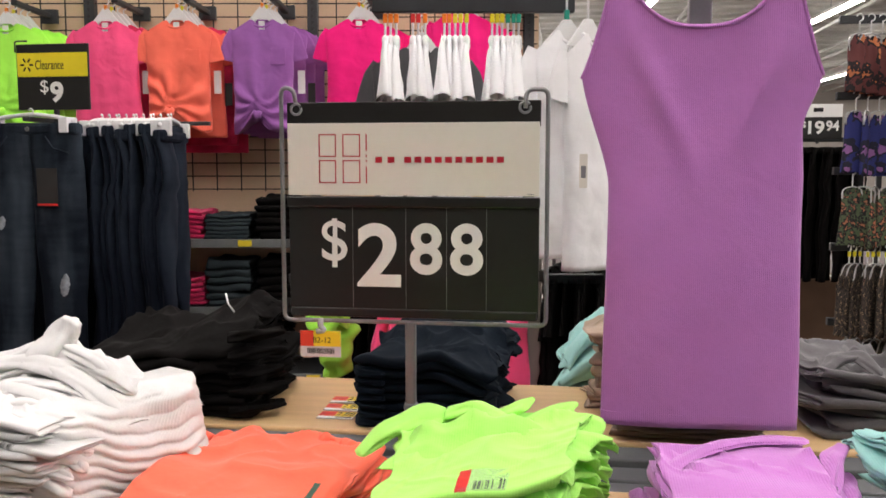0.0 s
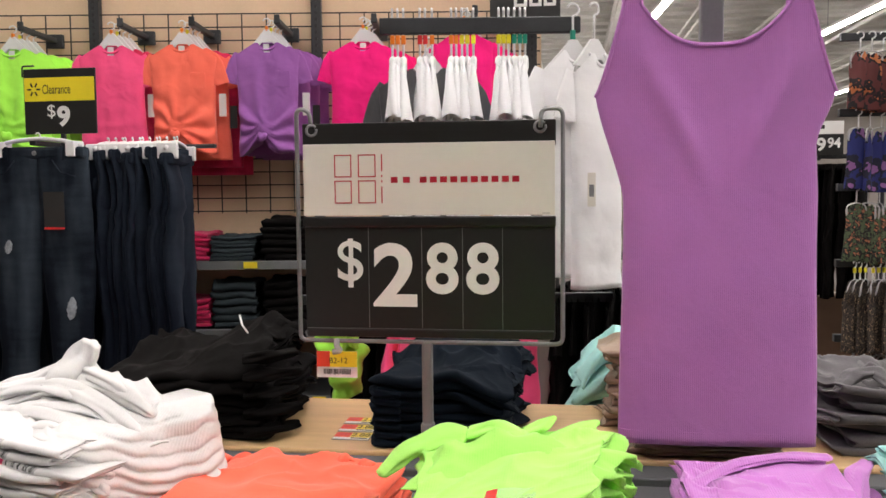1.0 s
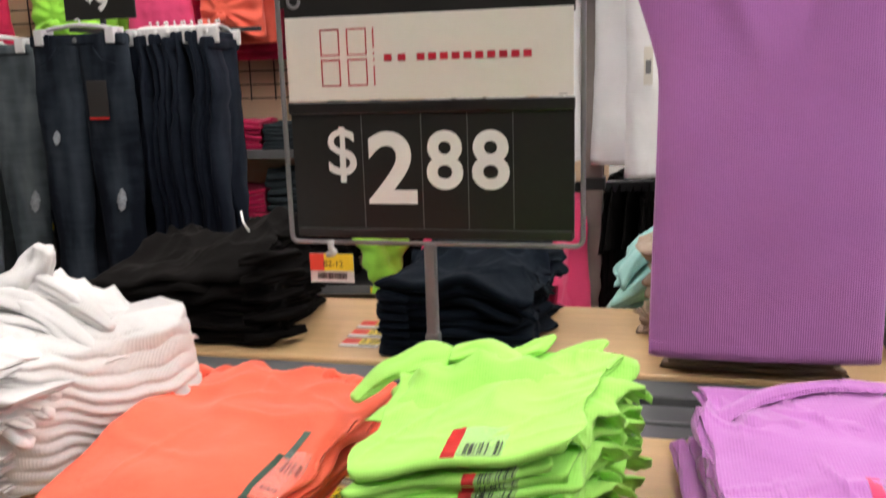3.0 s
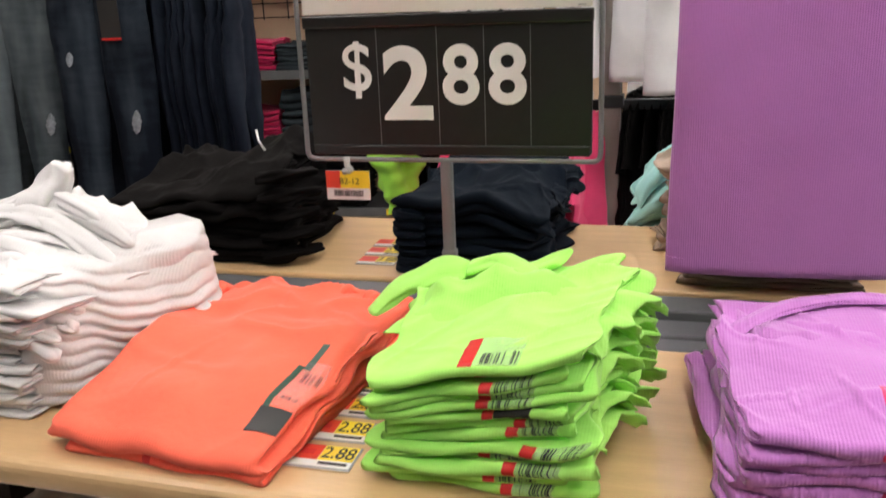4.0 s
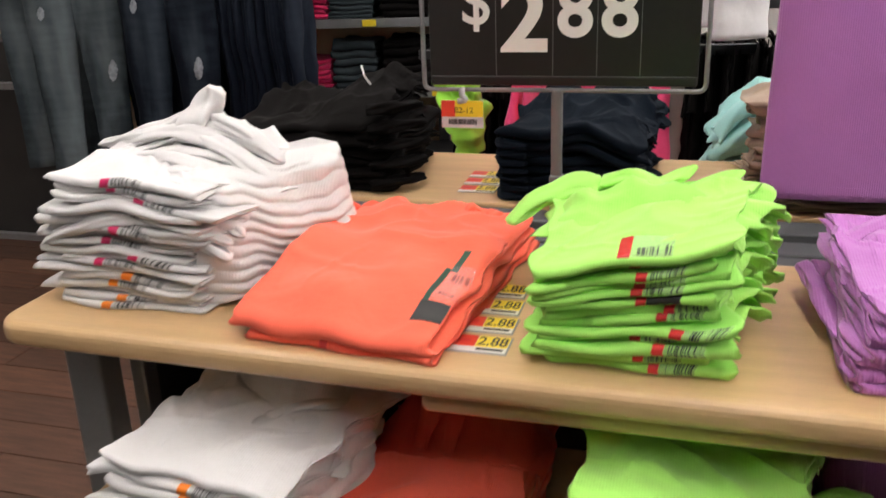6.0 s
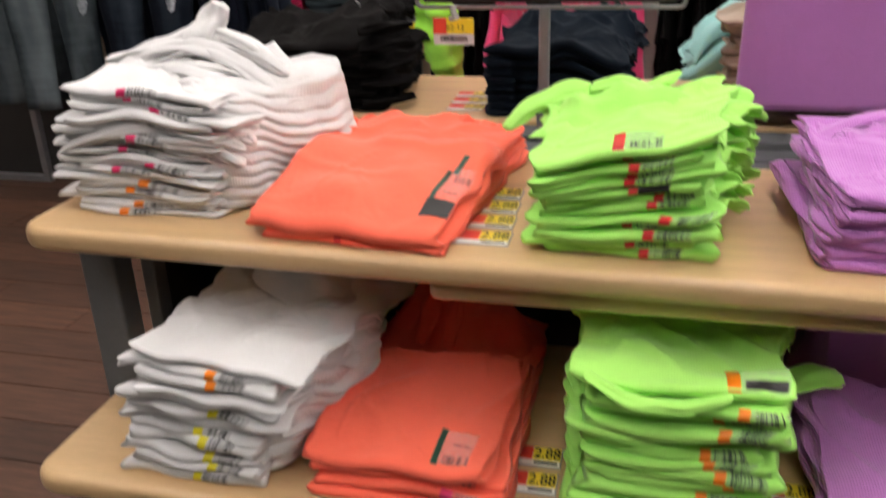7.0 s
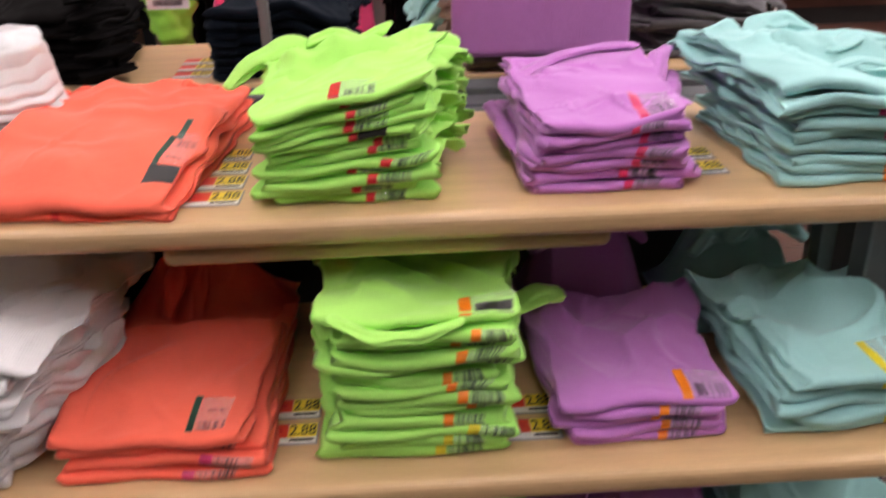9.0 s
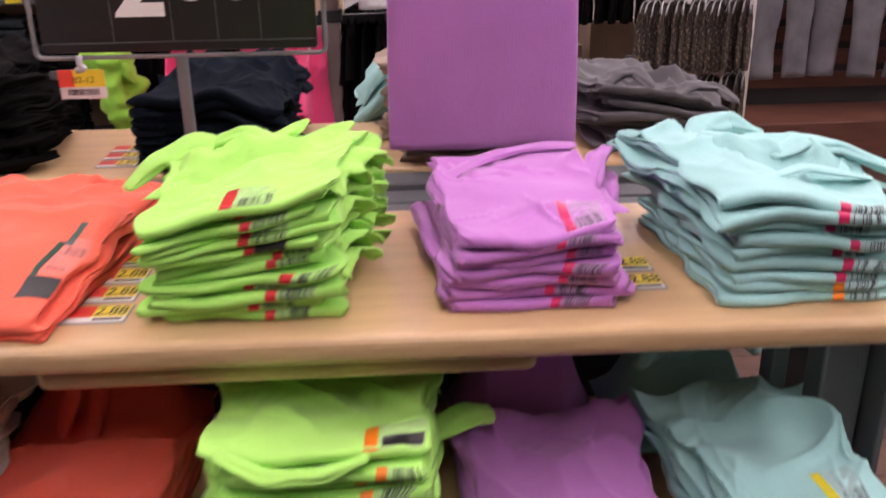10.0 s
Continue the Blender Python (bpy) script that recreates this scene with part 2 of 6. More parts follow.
def part(name, bm, material, parent=None, label="", smooth=False):
    me = bpy.data.meshes.new(name)
    bm.to_mesh(me)
    bm.free()
    if smooth:
        me.shade_smooth()
    return link_mesh(name, me, material, parent, label)


def sheet(name, verts, faces, material, parent=None, label="", smooth=True):
    me = bpy.data.meshes.new(name)
    me.from_pydata([tuple(map(float, v)) for v in verts], [], faces)
    me.update()
    if smooth:
        me.shade_smooth()
    return link_mesh(name, me, material, parent, label)


def box_bm(x0, x1, y0, y1, z0, z1, bevel=0.0, seg=2, bm=None):
    own = bm is None
    b = bmesh.new()
    bmesh.ops.create_cube(b, size=1)
    bmesh.ops.scale(b, vec=(x1 - x0, y1 - y0, z1 - z0), verts=b.verts)
    bmesh.ops.translate(b, vec=((x0 + x1) / 2, (y0 + y1) / 2, (z0 + z1) / 2), verts=b.verts)
    if bevel:
        bmesh.ops.bevel(b, geom=b.edges[:], offset=bevel, segments=seg, affect="EDGES", profile=0.5)
    if own:
        return b
    me = bpy.data.meshes.new("tmp")
    b.to_mesh(me)
    b.free()
    bm.from_mesh(me)
    bpy.data.meshes.remove(me)
    return bm


def box(name, x0, x1, y0, y1, z0, z1, material, parent=None, bevel=0.0, label="", seg=2):
    return part(name, box_bm(x0, x1, y0, y1, z0, z1, bevel, seg), material, parent, label)


def board_bm(x0, x1, y0, y1, z0, z1, corner, edge):
    """A board with rounded front corners (at y0) and a rounded rim."""
    b = bmesh.new()
    outline = []
    for cx, a0 in ((x0 + corner, 180), (x1 - corner, 270)):
        for i in range(9):
            a = radians(a0 + 90 * i / 8)
            outline.append((cx + corner * math.cos(a), y0 + corner + corner * math.sin(a)))
    outline += [(x1, y1), (x0, y1)]
    low = [b.verts.new((x, y, z0)) for x, y in outline]
    face = b.faces.new(low)
    out = bmesh.ops.extrude_face_region(b, geom=[face])
    bmesh.ops.translate(b, vec=(0, 0, z1 - z0), verts=[v for v in out["geom"] if isinstance(v, bmesh.types.BMVert)])
    bmesh.ops.recalc_face_normals(b, faces=b.faces)
    rim = [e for e in b.edges if abs(e.verts[0].co.z - e.verts[1].co.z) < 1e-6]
    bmesh.ops.bevel(b, geom=rim, offset=edge, segments=4, affect="EDGES", profile=0.5)
    return b


def tube_data(points, radius, sides=8, squash=1.0):
    """Verts and faces of a capped tube along points; radius is a number or one per point."""
    pts = np.array(points, float)
    rad = np.full(len(pts), radius) if np.isscalar(radius) else np.array(radius, float)
    tan = np.gradient(pts, axis=0)
    tan /= np.linalg.norm(tan, axis=1)[:, None] + 1e-9
    up = np.array((0, 0, 1.0)) if abs(tan[0][2]) < 0.9 else np.array((0, 1.0, 0))
    verts, faces = [], []
    for p, t, r in zip(pts, tan, rad):
        side = np.cross(t, up)
        side /= np.linalg.norm(side) + 1e-9
        up = np.cross(side, t)
        for k in range(sides):
            a = 2 * math.pi * k / sides
            verts.append(p + r * (math.cos(a) * side + squash * math.sin(a) * up))
    n = len(pts)
    for i in range(n - 1):
        for k in range(sides):
            j = (k + 1) % sides
            faces.append((i * sides + k, i * sides + j, (i + 1) * sides + j, (i + 1) * sides + k))
    faces.append(tuple(range(sides))[::-1])
    faces.append(tuple((n - 1) * sides + k for k in range(sides)))
    return verts, faces


def tube(name, points, radius, material, parent=None, sides=8, squash=1.0, label=""):
    v, f = tube_data(points, radius, sides, squash)
    return sheet(name, v, f, material, parent, label)


def bend(points, r=0.012, n=5):
    """Round the corners of a polyline."""
    pts = [np.array(p, float) for p in points]
    out = [pts[0]]
    for a, b, c in zip(pts, pts[1:], pts[2:]):
        u, v = (a - b) / np.linalg.norm(a - b), (c - b) / np.linalg.norm(c - b)
        for i in range(n + 1):
            t = i / n
            out.append((1 - t) ** 2 * (b + r * u) + 2 * t * (1 - t) * b + t * t * (b + r * v))
    return out + [pts[-1]]


def text_part(name, body, x0, x1, z0, z1, y, material, parent, bold=0.0, flat=False, label=""):
    """Raised lettering fitted to a box: upright and facing -y, or flat on a shelf (z0, z1 are then y)."""
    cu = bpy.data.curves.new(name, "FONT")
    cu.body, cu.offset, cu.extrude, cu.resolution_u = body, bold, 0.0, 6
    tmp = new("lettering", cu)
    me = bpy.data.meshes.new_from_object(tmp.evaluated_get(bpy.context.evaluated_depsgraph_get()))
    bpy.data.objects.remove(tmp)
    bpy.data.curves.remove(cu)
    co = np.array([v.co[:] for v in me.vertices])
    lo, hi = co.min(0), co.max(0)
    for v in me.vertices:
        fx, fz = (v.co.x - lo[0]) / (hi[0] - lo[0]), (v.co.y - lo[1]) / (hi[1] - lo[1])
        a, b = x0 + fx * (x1 - x0), z0 + fz * (z1 - z0)
        v.co = (a, b, y) if flat else (a, y, b)
    me.materials.clear()
    me.name = name
    return link_mesh(name, me, material, parent, label)


def waves(seed, k, count=7):
    """A smooth field: a sum of sines with random directions; k sets how tight it is, per metre."""
    r = np.random.RandomState(seed)
    d = r.normal(size=(count, 3))
    d /= np.linalg.norm(d, axis=1)[:, None]
    d *= (k * r.uniform(0.5, 1.6, count))[:, None]
    ph, am = r.uniform(0, 6.28, count), r.uniform(0.5, 1, count)
    am /= am.sum()

    def field(x, y, z):
        return sum(a * np.sin(q[0] * x + q[1] * y + q[2] * z + p) for a, q, p in zip(am, d, ph)) * 1.6
    return field


# ---- folded clothes ----
class Pile:
    """A stack of folded tops: the same soft shape runs through all its layers."""

    def __init__(self, x0, x1, y0, z0, depth, height, seed, lift=lambda u, v: 0 * u, fan=(0.0, 0.0), crumple=0.004, lean=(0.0, 0.0), rz=0.0, mess=1.0, crease=0.0, ruffle=0.0, corner=0.005, lines=11, towards=1.0):
        self.x0, self.x1, self.y0, self.z0, self.depth, self.height = x0, x1, y0, z0, depth, height
        self.lift, self.fan, self.crumple, self.lean, self.rz = lift, fan, crumple, lean, rz
        self.mess, self.crease, self.ruffle, self.corner, self.lines, self.towards = mess, crease, ruffle, corner, lines, towards
        self.soft, self.tight, self.edge = waves(seed, 45), waves(seed + 1, 150), waves(seed + 2, 90)
        self.ridge = waves(seed + 4, 60)
        self.r, self.q = np.random.RandomState(seed + 3), np.random.RandomState(seed + 5)

    def top(self, name, label, material, z, t, u0=0.0, u1=1.0, d=None, dy=0.0, strips=(), nu=30, ns=18, group="", crease=0.0, folds=()):
        """One folded top that starts z above the base and is t thick; strips: (kind, u, up the front and over the top, material)."""
        w = self.x1 - self.x0
        d = d or self.depth
        d *= self.r.uniform(0.94, 1.03)
        jx, jy, jr = self.r.normal(0, 0.004), self.r.normal(0, 0.003) + dy, self.r.normal(0, 0.012)
        p = 0.47 * t
        rm = (t - p) / 2
        la, lt = d - t / 2, math.pi * rm
        lb = la * self.r.uniform(0.93, 1.0)
        total = la + lt + lb
        phase = self.r.uniform(0, 50)

        def at(s, u, off):
            """s: metres along the fold from the back of the lower ply; off: -1 inside to 1 outside."""
            s, u = np.broadcast_arrays(np.asarray(s, float), np.asarray(u, float))
            a = np.clip((s - la) / lt, 0, 1) * math.pi
            cy, cz = t / 2 - rm * np.sin(a), t / 2 - rm * np.cos(a)
            ny, nz = -np.sin(a), -np.cos(a)
            y = np.where(s < la, d - s, np.where(s > la + lt, t / 2 + s - la - lt, cy))
            end = np.clip(np.minimum(s, total - s) / 0.006, 0, 1)
            rnd = np.clip((1 - np.abs(2 * u - 1)) * w / 2 / max(p * 0.8, 0.003), 0, 1)
            thick = p / 2 * np.sqrt(np.clip(rnd * (2 - rnd), 0.0, 1)) * np.sqrt(end * (2 - end))
            y, zz = y + ny * thick * off, cz + nz * thick * off
            uu = u0 + (u1 - u0) * u
            x = w * uu - w / 2
            v = np.clip(y / self.depth, 0, 1.2)
            cut = np.clip(1 - y / self.corner, 0, 1)
            x = x * (1 - self.corner * (1 - np.sqrt(np.clip(1 - cut ** 2, 0, 1))) / (w / 2))
            h = (z + zz) / self.height
            side = (2 * uu - 1)
            x = x + np.where(u > 0.5, 1, -1) * np.abs(2 * u - 1) ** 3 * 0.006 * self.mess * self.edge(y * 0.7 + phase, zz * 3, phase)
            x = x + np.where(side > 0, self.fan[1], -self.fan[0]) * np.abs(side) * v ** 1.5 * np.clip(h, 0, 1.1)
            y2 = y + 0.004 * self.mess * self.edge(x * 0.6, phase, 0.3 * phase) * np.clip(1.4 - 2 * v, 0, 1) + self.lean[1] * h
            x = x + self.lean[0] * h
            grow = np.clip(h, 0, 1.15) ** 0.8
            zz = z + zz + grow * (self.lift(uu, v) + self.crumple * self.soft(x, y, z * 0.35))
            zz = zz + 0.35 * self.crumple * grow * (0.25 + v) * self.tight(x, y * 0.7, z * 1.6 + 0.1 * phase)
            zz = zz + t * 0.22 * self.mess * np.clip(h * 4, 0, 1) * self.edge(x * 0.6, y * 0.6, phase)
            if crease:
                ridge = np.clip(1 - 1.6 * np.abs(self.ridge(x, y * 0.8, phase)), 0, 1) ** 2
                zz = zz + crease * (0.15 + 0.85 * np.clip(v * 1.6 - 0.25, 0, 1)) * (ridge - 0.2) * np.clip((off + 1) * 0.5, 0.4, 1)
            for fx, fy, ang, half, wide, high in folds:
                ca, sa = math.cos(ang), math.sin(ang)
                al, ac = (x - fx) * ca + (y - fy) * sa, -(x - fx) * sa + (y - fy) * ca + 0.12 * half * ((x - fx) * ca + (y - fy) * sa) ** 2 / half ** 2
                ac = np.where(ac > 0, ac, -1.9 * ac)
                zz = zz + high * (np.exp(-ac / wide) - 0.25 * np.exp(-(ac / (3 * wide)) ** 2)) * np.exp(-(al / half) ** 4) * np.clip((off + 1) * 0.5, 0.3, 1) * np.clip(v * 6, 0.25, 1)
            xr, yr = x + jx + jr * y, y2 + jy - jr * x
            return np.stack([xr, yr, np.maximum(zz, 0.0008)], -1)

        sg = np.concatenate([np.linspace(0, 0.006, 3), np.linspace(0.006, la, ns)[1:], la + lt * np.linspace(0, 1, 9)[1:],
                             np.linspace(la + lt, total - 0.006, ns)[1:], np.linspace(total - 0.006, total, 3)[1:]])
        ug = 0.5 - 0.5 * np.cos(np.linspace(0.0, math.pi, nu)) * 0.7 - 0.15 * np.linspace(1, -1, nu)
        S, U = np.meshgrid(sg, ug, indexing="ij")
        A, B = at(S, U, 1.0), at(S, U, -0.96)
        n, m = A.shape[:2]
        verts = np.concatenate([A.reshape(-1, 3), B.reshape(-1, 3)])
        o = n * m
        faces = []
        for i in range(n - 1):
            for j in range(m - 1):
                q = (i * m + j, i * m + j + 1, (i + 1) * m + j + 1, (i + 1) * m + j)
                faces.append(q[::-1])
                faces.append(tuple(o + k for k in q))
        rim = [(i * m, (i + 1) * m) for i in range(n - 1)] + [((i + 1) * m + m - 1, i * m + m - 1) for i in range(n - 1)]
        rim += [(j + 1, j) for j in range(m - 1)] + [((n - 1) * m + j, (n - 1) * m + j + 1) for j in range(m - 1)]
        faces += [(a, b, o + b, o + a) for a, b in rim]
        ob = thing(name, label, "folded top", group, ((self.x0 + self.x1) / 2, self.y0, self.z0), self.rz)
        sheet("folded_body", verts, faces, material, ob)
        if self.ruffle and z / self.height > 0.12:
            # a wavy hem whose waves nest from layer to layer
            na, nb = 44, 7
            a = np.linspace(0, 1, na)[:, None]
            b = np.linspace(0, 1, nb)[None, :]
            base = at(la + lt + lb * (0.16 + 0.82 * a[:, 0]), 0.90, 0.2)[:, None, :]
            turn = 2 * math.pi * 3.2 * a + 16 * z + 0.5 * math.sin(phase)
            ends = np.clip(np.sin(math.pi * np.clip(a, 0.0, 1.0)), 0, 1) ** 0.45
            reach = self.ruffle * (0.45 + 0.55 * a) * ends * (0.85 + 0.20 * np.sin(turn) + 0.09 * np.sin(2.3 * turn + phase))
            fall = z / self.height
            P = base + np.stack([b * (reach + 0.004) + 0 * a, b * (0.004 + 0.16 * reach * np.cos(turn)), b * (0.0085 * np.cos(turn) + 0.002 * np.sin(5 * turn + phase)) - (0.004 + 0.010 * fall) * b * b + 0 * a], -1)
            Q = P - np.array((0, 0, 0.0016))
            P = P + np.array((0, 0, 0.0016)) * (1 - 0.7 * b[..., None] ** 6)
            k_ = na * nb
            f_ = []
            for i in range(na - 1):
                for j in range(nb - 1):
                    q = (i * nb + j, i * nb + j + 1, (i + 1) * nb + j + 1, (i + 1) * nb + j)
                    f_ += [q[::-1], tuple(k_ + c for c in q)]
                f_.append((i * nb + nb - 1, (i + 1) * nb + nb - 1, k_ + (i + 1) * nb + nb - 1, k_ + i * nb + nb - 1))
            for j in range(nb - 1):
                f_ += [(j, j + 1, k_ + j + 1, k_ + j), ((na - 1) * nb + j + 1, (na - 1) * nb + j, k_ + (na - 1) * nb + j, k_ + (na - 1) * nb + j + 1)]
            R_ = np.concatenate([P.reshape(-1, 3), Q.reshape(-1, 3)])
            R_[:, 2] = np.maximum(R_[:, 2], 0.001)
            sheet("ruffled_hem", R_, f_, material, ob)
        front = la + lt * 0.5
        for what, ua, ub, sa, sb, mat_ in strips:
            SS, UU = np.meshgrid(np.linspace(front + sa, front + sb, 9), np.linspace(ua, ub, 4), indexing="ij")
            if what == "bars":
                v_, f_ = [], []
                cuts = np.sort(self.r.uniform(0, 1, 26))
                for c0, c1 in zip(cuts[::2], cuts[1::2]):
                    uu = ua + (ub - ua) * np.array([c0, min(c1, c0 + 0.035)])
                    P = at(*np.meshgrid(np.linspace(front + sa, front + sb, 6), uu, indexing="ij"), 1.0) + np.array((0, -0.0012, 0.0012))
                    b0 = len(v_)
                    v_ += list(P.reshape(-1, 3))
                    f_ += [(b0 + 2 * i, b0 + 2 * i + 2, b0 + 2 * i + 3, b0 + 2 * i + 1) for i in range(5)]
                tagged(sheet("barcode", v_, f_, INKBLACK, ob), kind="stuff")
                continue
            P = at(SS, UU, 1.0) + np.array((0, -0.0007, 0.0007))
            Q = P + np.array((0, 0.0005, -0.0005))
            k = P.shape[0] * 4
            f_ = []
            for i in range(P.shape[0] - 1):
                for j in range(3):
                    q = (i * 4 + j, i * 4 + j + 1, (i + 1) * 4 + j + 1, (i + 1) * 4 + j)
                    f_ += [q[::-1], tuple(k + a for a in q)]
            sheet({"strip": "size_strip", "card": "size_label", "block": "label_panel"}[what], np.concatenate([P.reshape(-1, 3), Q.reshape(-1, 3)]), f_, mat_, ob)
        return ob

    def pinched(self, count, high=0.0055, towards=1.0, spread=0.7):
        """Pinched fold lines over the pile: place, direction, half length, width and height."""
        q, w = self.q, self.x1 - self.x0
        return [(q.uniform(-0.5, 0.5) * w, q.uniform(0.08, 0.95) * self.depth, towards + q.normal(0, spread), q.uniform(0.022, 0.065), q.uniform(0.0028, 0.0060), high * q.uniform(0.4, 1.1)) for _ in range(count)]

    def fill(self, n, name, label, material, strips=lambda k, n: (), dmin=1.0, group="", nu=30):
        gaps = self.r.uniform(0.8, 1.25, n)
        gaps *= self.height / gaps.sum()
        z = 0.0
        for k, t in enumerate(gaps):
            self.top(name, label, material, z, t * 0.985, self.r.uniform(-0.01, 0.045) * self.mess, 1 - self.r.uniform(-0.01, 0.045) * self.mess, self.depth * self.r.uniform(dmin, 1.0), 0.0, strips(k, n), *((84, 64) if k == n - 1 and self.crease else (nu, 18)), group, self.crease if k >= n - 2 else 0.0, self.pinched(self.lines, 0.0065, self.towards) if k == n - 1 and self.crease else ())
            z += t


def size_marks(colour, r, u=0.62, last=False, reach=0.055, dark=False, shift=0.0):
    """Strip of colour, clear film and barcode on the front of a folded top."""
    u = u + r.uniform(-0.09, 0.09) + shift
    over = reach if last else 0.004 + 0.005 * r.rand()
    marks = [("strip", u, u + 0.06, -0.004, over, colour), ("card", u + 0.062, u + 0.26, -0.0035, over, INKBLACK if dark and not last else FILM)]
    if dark and last:
        marks.append(("block", u + 0.08, u + 0.25, reach * 0.10, reach * 0.42, INKBLACK))
    elif not dark:
        a, b = (0.004, over * 0.45) if last else (-0.003, over * 0.85)
        marks.append(("bars", u + 0.080, u + 0.250, a, b, INKBLACK))
    return marks


def roll(name, points, radii, material, parent, seed, sides=26, squash=0.7, fuzz=0.25):
    """A twisted strap or sleeve of soft cloth, with creases that run along it."""
    pts = np.array(points, float)
    t = np.linspace(0, 1, len(pts))
    tt = np.linspace(0, 1, 40)
    fine = np.stack([np.interp(tt, t, pts[:, i]) for i in range(3)], -1)
    for _ in range(5):
        fine[1:-1] = (fine[:-2] + 2 * fine[1:-1] + fine[2:]) / 4
    rr = np.interp(tt, t, radii)
    rr[0], rr[-1] = rr[0] * 0.4, rr[-1] * 0.4
    v, f = tube_data(fine, rr, sides, squash)
    v = np.array(v)
    w = waves(seed, 110)
    c = np.repeat(fine, sides, axis=0)
    th = np.tile(np.arange(sides) * 2 * math.pi / sides, len(tt))
    along = np.repeat(tt, sides)
    lobes = 0.16 * np.sin(3 * th + 5 * along + seed) + 0.12 * np.sin(5 * th - 7 * along + 2 * seed)
    v = c + (v - c) * (1 + lobes + fuzz * w(v[:, 0], v[:, 1], v[:, 2]))[:, None]
    return sheet(name, v, f, material, parent)


def crumple_heap(name, x0, x1, y0, y1, z0, z1, material, parent, seed, amp=0.016):
    """A heap of loose cloth: a domed skin with sharp creases."""
    n, m = 80, 70
    r1, r2, r3 = waves(seed, 38), waves(seed + 1, 95), waves(seed + 2, 190)
    verts, faces = [], []
    for i in range(n):
        for j in range(m):
            u, v = i / (n - 1), j / (m - 1)
            e = (min(1.0, 4 * min(u, 1 - u)) * min(1.0, 2.6 * min(v, 1 - v))) ** 0.75
            x, y = x0 + (x1 - x0) * u, y0 + (y1 - y0) * v
            a, b = float(r1(x, y, 0.0)), float(r2(x, y, 0.3))
            z = z0 + e * ((z1 - z0) * (0.72 + 0.28 * math.sin(3.1 * u) * math.sin(3.1 * v)) + amp * (1 - 2 * abs(a)) + 0.45 * amp * (1 - 2 * abs(b)) + 0.16 * amp * float(r3(x, 0.5 * y, 0.7)))
            verts.append((x + 0.010 * b * (1 - e), y + 0.010 * a * (1 - e), max(z, z0)))
    for i in range(n - 1):
        for j in range(m - 1):
            faces.append((i * m + j, (i + 1) * m + j, (i + 1) * m + j + 1, i * m + j + 1))
    rim = [i * m for i in range(n)] + [(n - 1) * m + j for j in range(1, m)] + [i * m + m - 1 for i in range(n - 2, -1, -1)] + [j for j in range(m - 2, 0, -1)]
    faces.append(tuple(rim)[::-1])
    return sheet(name, verts, faces, material, parent)


def side_folds(name, a, b, z0, z1, material, parent, seed, lean=0.02, pitch=0.0125, bulge=0.012):
    """The bunched side of a slumped pile, from plan point a to b: rounded cloth edges that run along it, drawn tight in places."""
    n, m = 76, 96
    soft, fine, big = waves(seed, 40), waves(seed + 1, 120), waves(seed + 2, 22)
    ax, ay = b[0] - a[0], b[1] - a[1]
    run = math.hypot(ax, ay)
    nx, ny = ay / run, -ax / run
    verts, faces = [], []
    for i in range(n):
        u = i / (n - 1)
        for j in range(m):
            v = j / (m - 1)
            s, z = u * run, z0 + (z1 - z0) * v
            tuck = min(1.0, 6 * min(u, 1 - u), 8 * (1 - v), 10 * v + 0.35)
            p = z + 0.16 * s + 0.020 * float(soft(s, z, 0.0)) + 0.005 * float(fine(s, 0.6 * z, 1.0))
            out = 0.011 * abs(math.sin(math.pi * p / pitch)) ** 0.6 * (0.60 + 0.60 * float(fine(0.5 * s, z, 5.0)))
            out += bulge * float(big(s, z, 2.0)) + 0.004 * float(fine(s, z, 9.0)) + 0.010 * math.sin(math.pi * v)
            d = out - 0.030 * (1 - tuck) ** 2 - lean * v
            verts.append((a[0] + ax * u + nx * d, a[1] + ay * u + ny * d, z + 0.004 * float(soft(s, z, 4.0)) * (1 - v)))
    back = [(x - 0.05 * nx, y - 0.05 * ny, z) for x, y, z in (verts[0], verts[(n - 1) * m], verts[n * m - 1], verts[m - 1])]
    for i in range(n - 1):
        for j in range(m - 1):
            faces.append((i * m + j, (i + 1) * m + j, (i + 1) * m + j + 1, i * m + j + 1))
    k = n * m
    faces += [tuple(i * m for i in range(n))[::-1] + (k, k + 1), tuple(i * m + m - 1 for i in range(n)) + (k + 2, k + 3),
              tuple(range(m)) + (k + 3, k), tuple((n - 1) * m + j for j in range(m))[::-1] + (k + 1, k + 2), (k, k + 3, k + 2, k + 1)]
    return sheet(name, verts + back, faces, material, parent)


# ---- the shop: floor, walls, ceiling ----
floor = box("floor", -9, 40, -8, 48, -0.06, -0.004, GROUT)
tagged(floor, "brown wood-look vinyl plank floor of the shop", "floor", kind="structure")
for name, a in (("wall_west", (-9.2, -9, -8, 48, 0, 6)), ("wall_east", (40, 40.2, -8, 48, 0, 6)), ("wall_south", (-9.2, 40.2, -8.2, -8, 0, 6)), ("wall_north", (-9.2, 40.2, 48, 48.2, 0, 6))):
    tagged(box(name, *a, STOREWALL), "plain painted outer wall of the shop", "wall", kind="structure")
bm = box_bm(-9.2, 40.2, -8.2, 48.2, 5.6, 5.7)
for i in range(56):
    y = -8 + 1.0 * i
    box_bm(-9.2, 40.2, y, y + 0.12, 5.50, 5.6, bm=bm)
for i in range(25):
    x = -9 + 2.0 * i
    box_bm(x, x + 0.10, -8.2, 48.2, 5.12, 5.20, bm=bm)
    box_bm(x, x + 0.06, -8.2, 48.2, 5.42, 5.50, bm=bm)
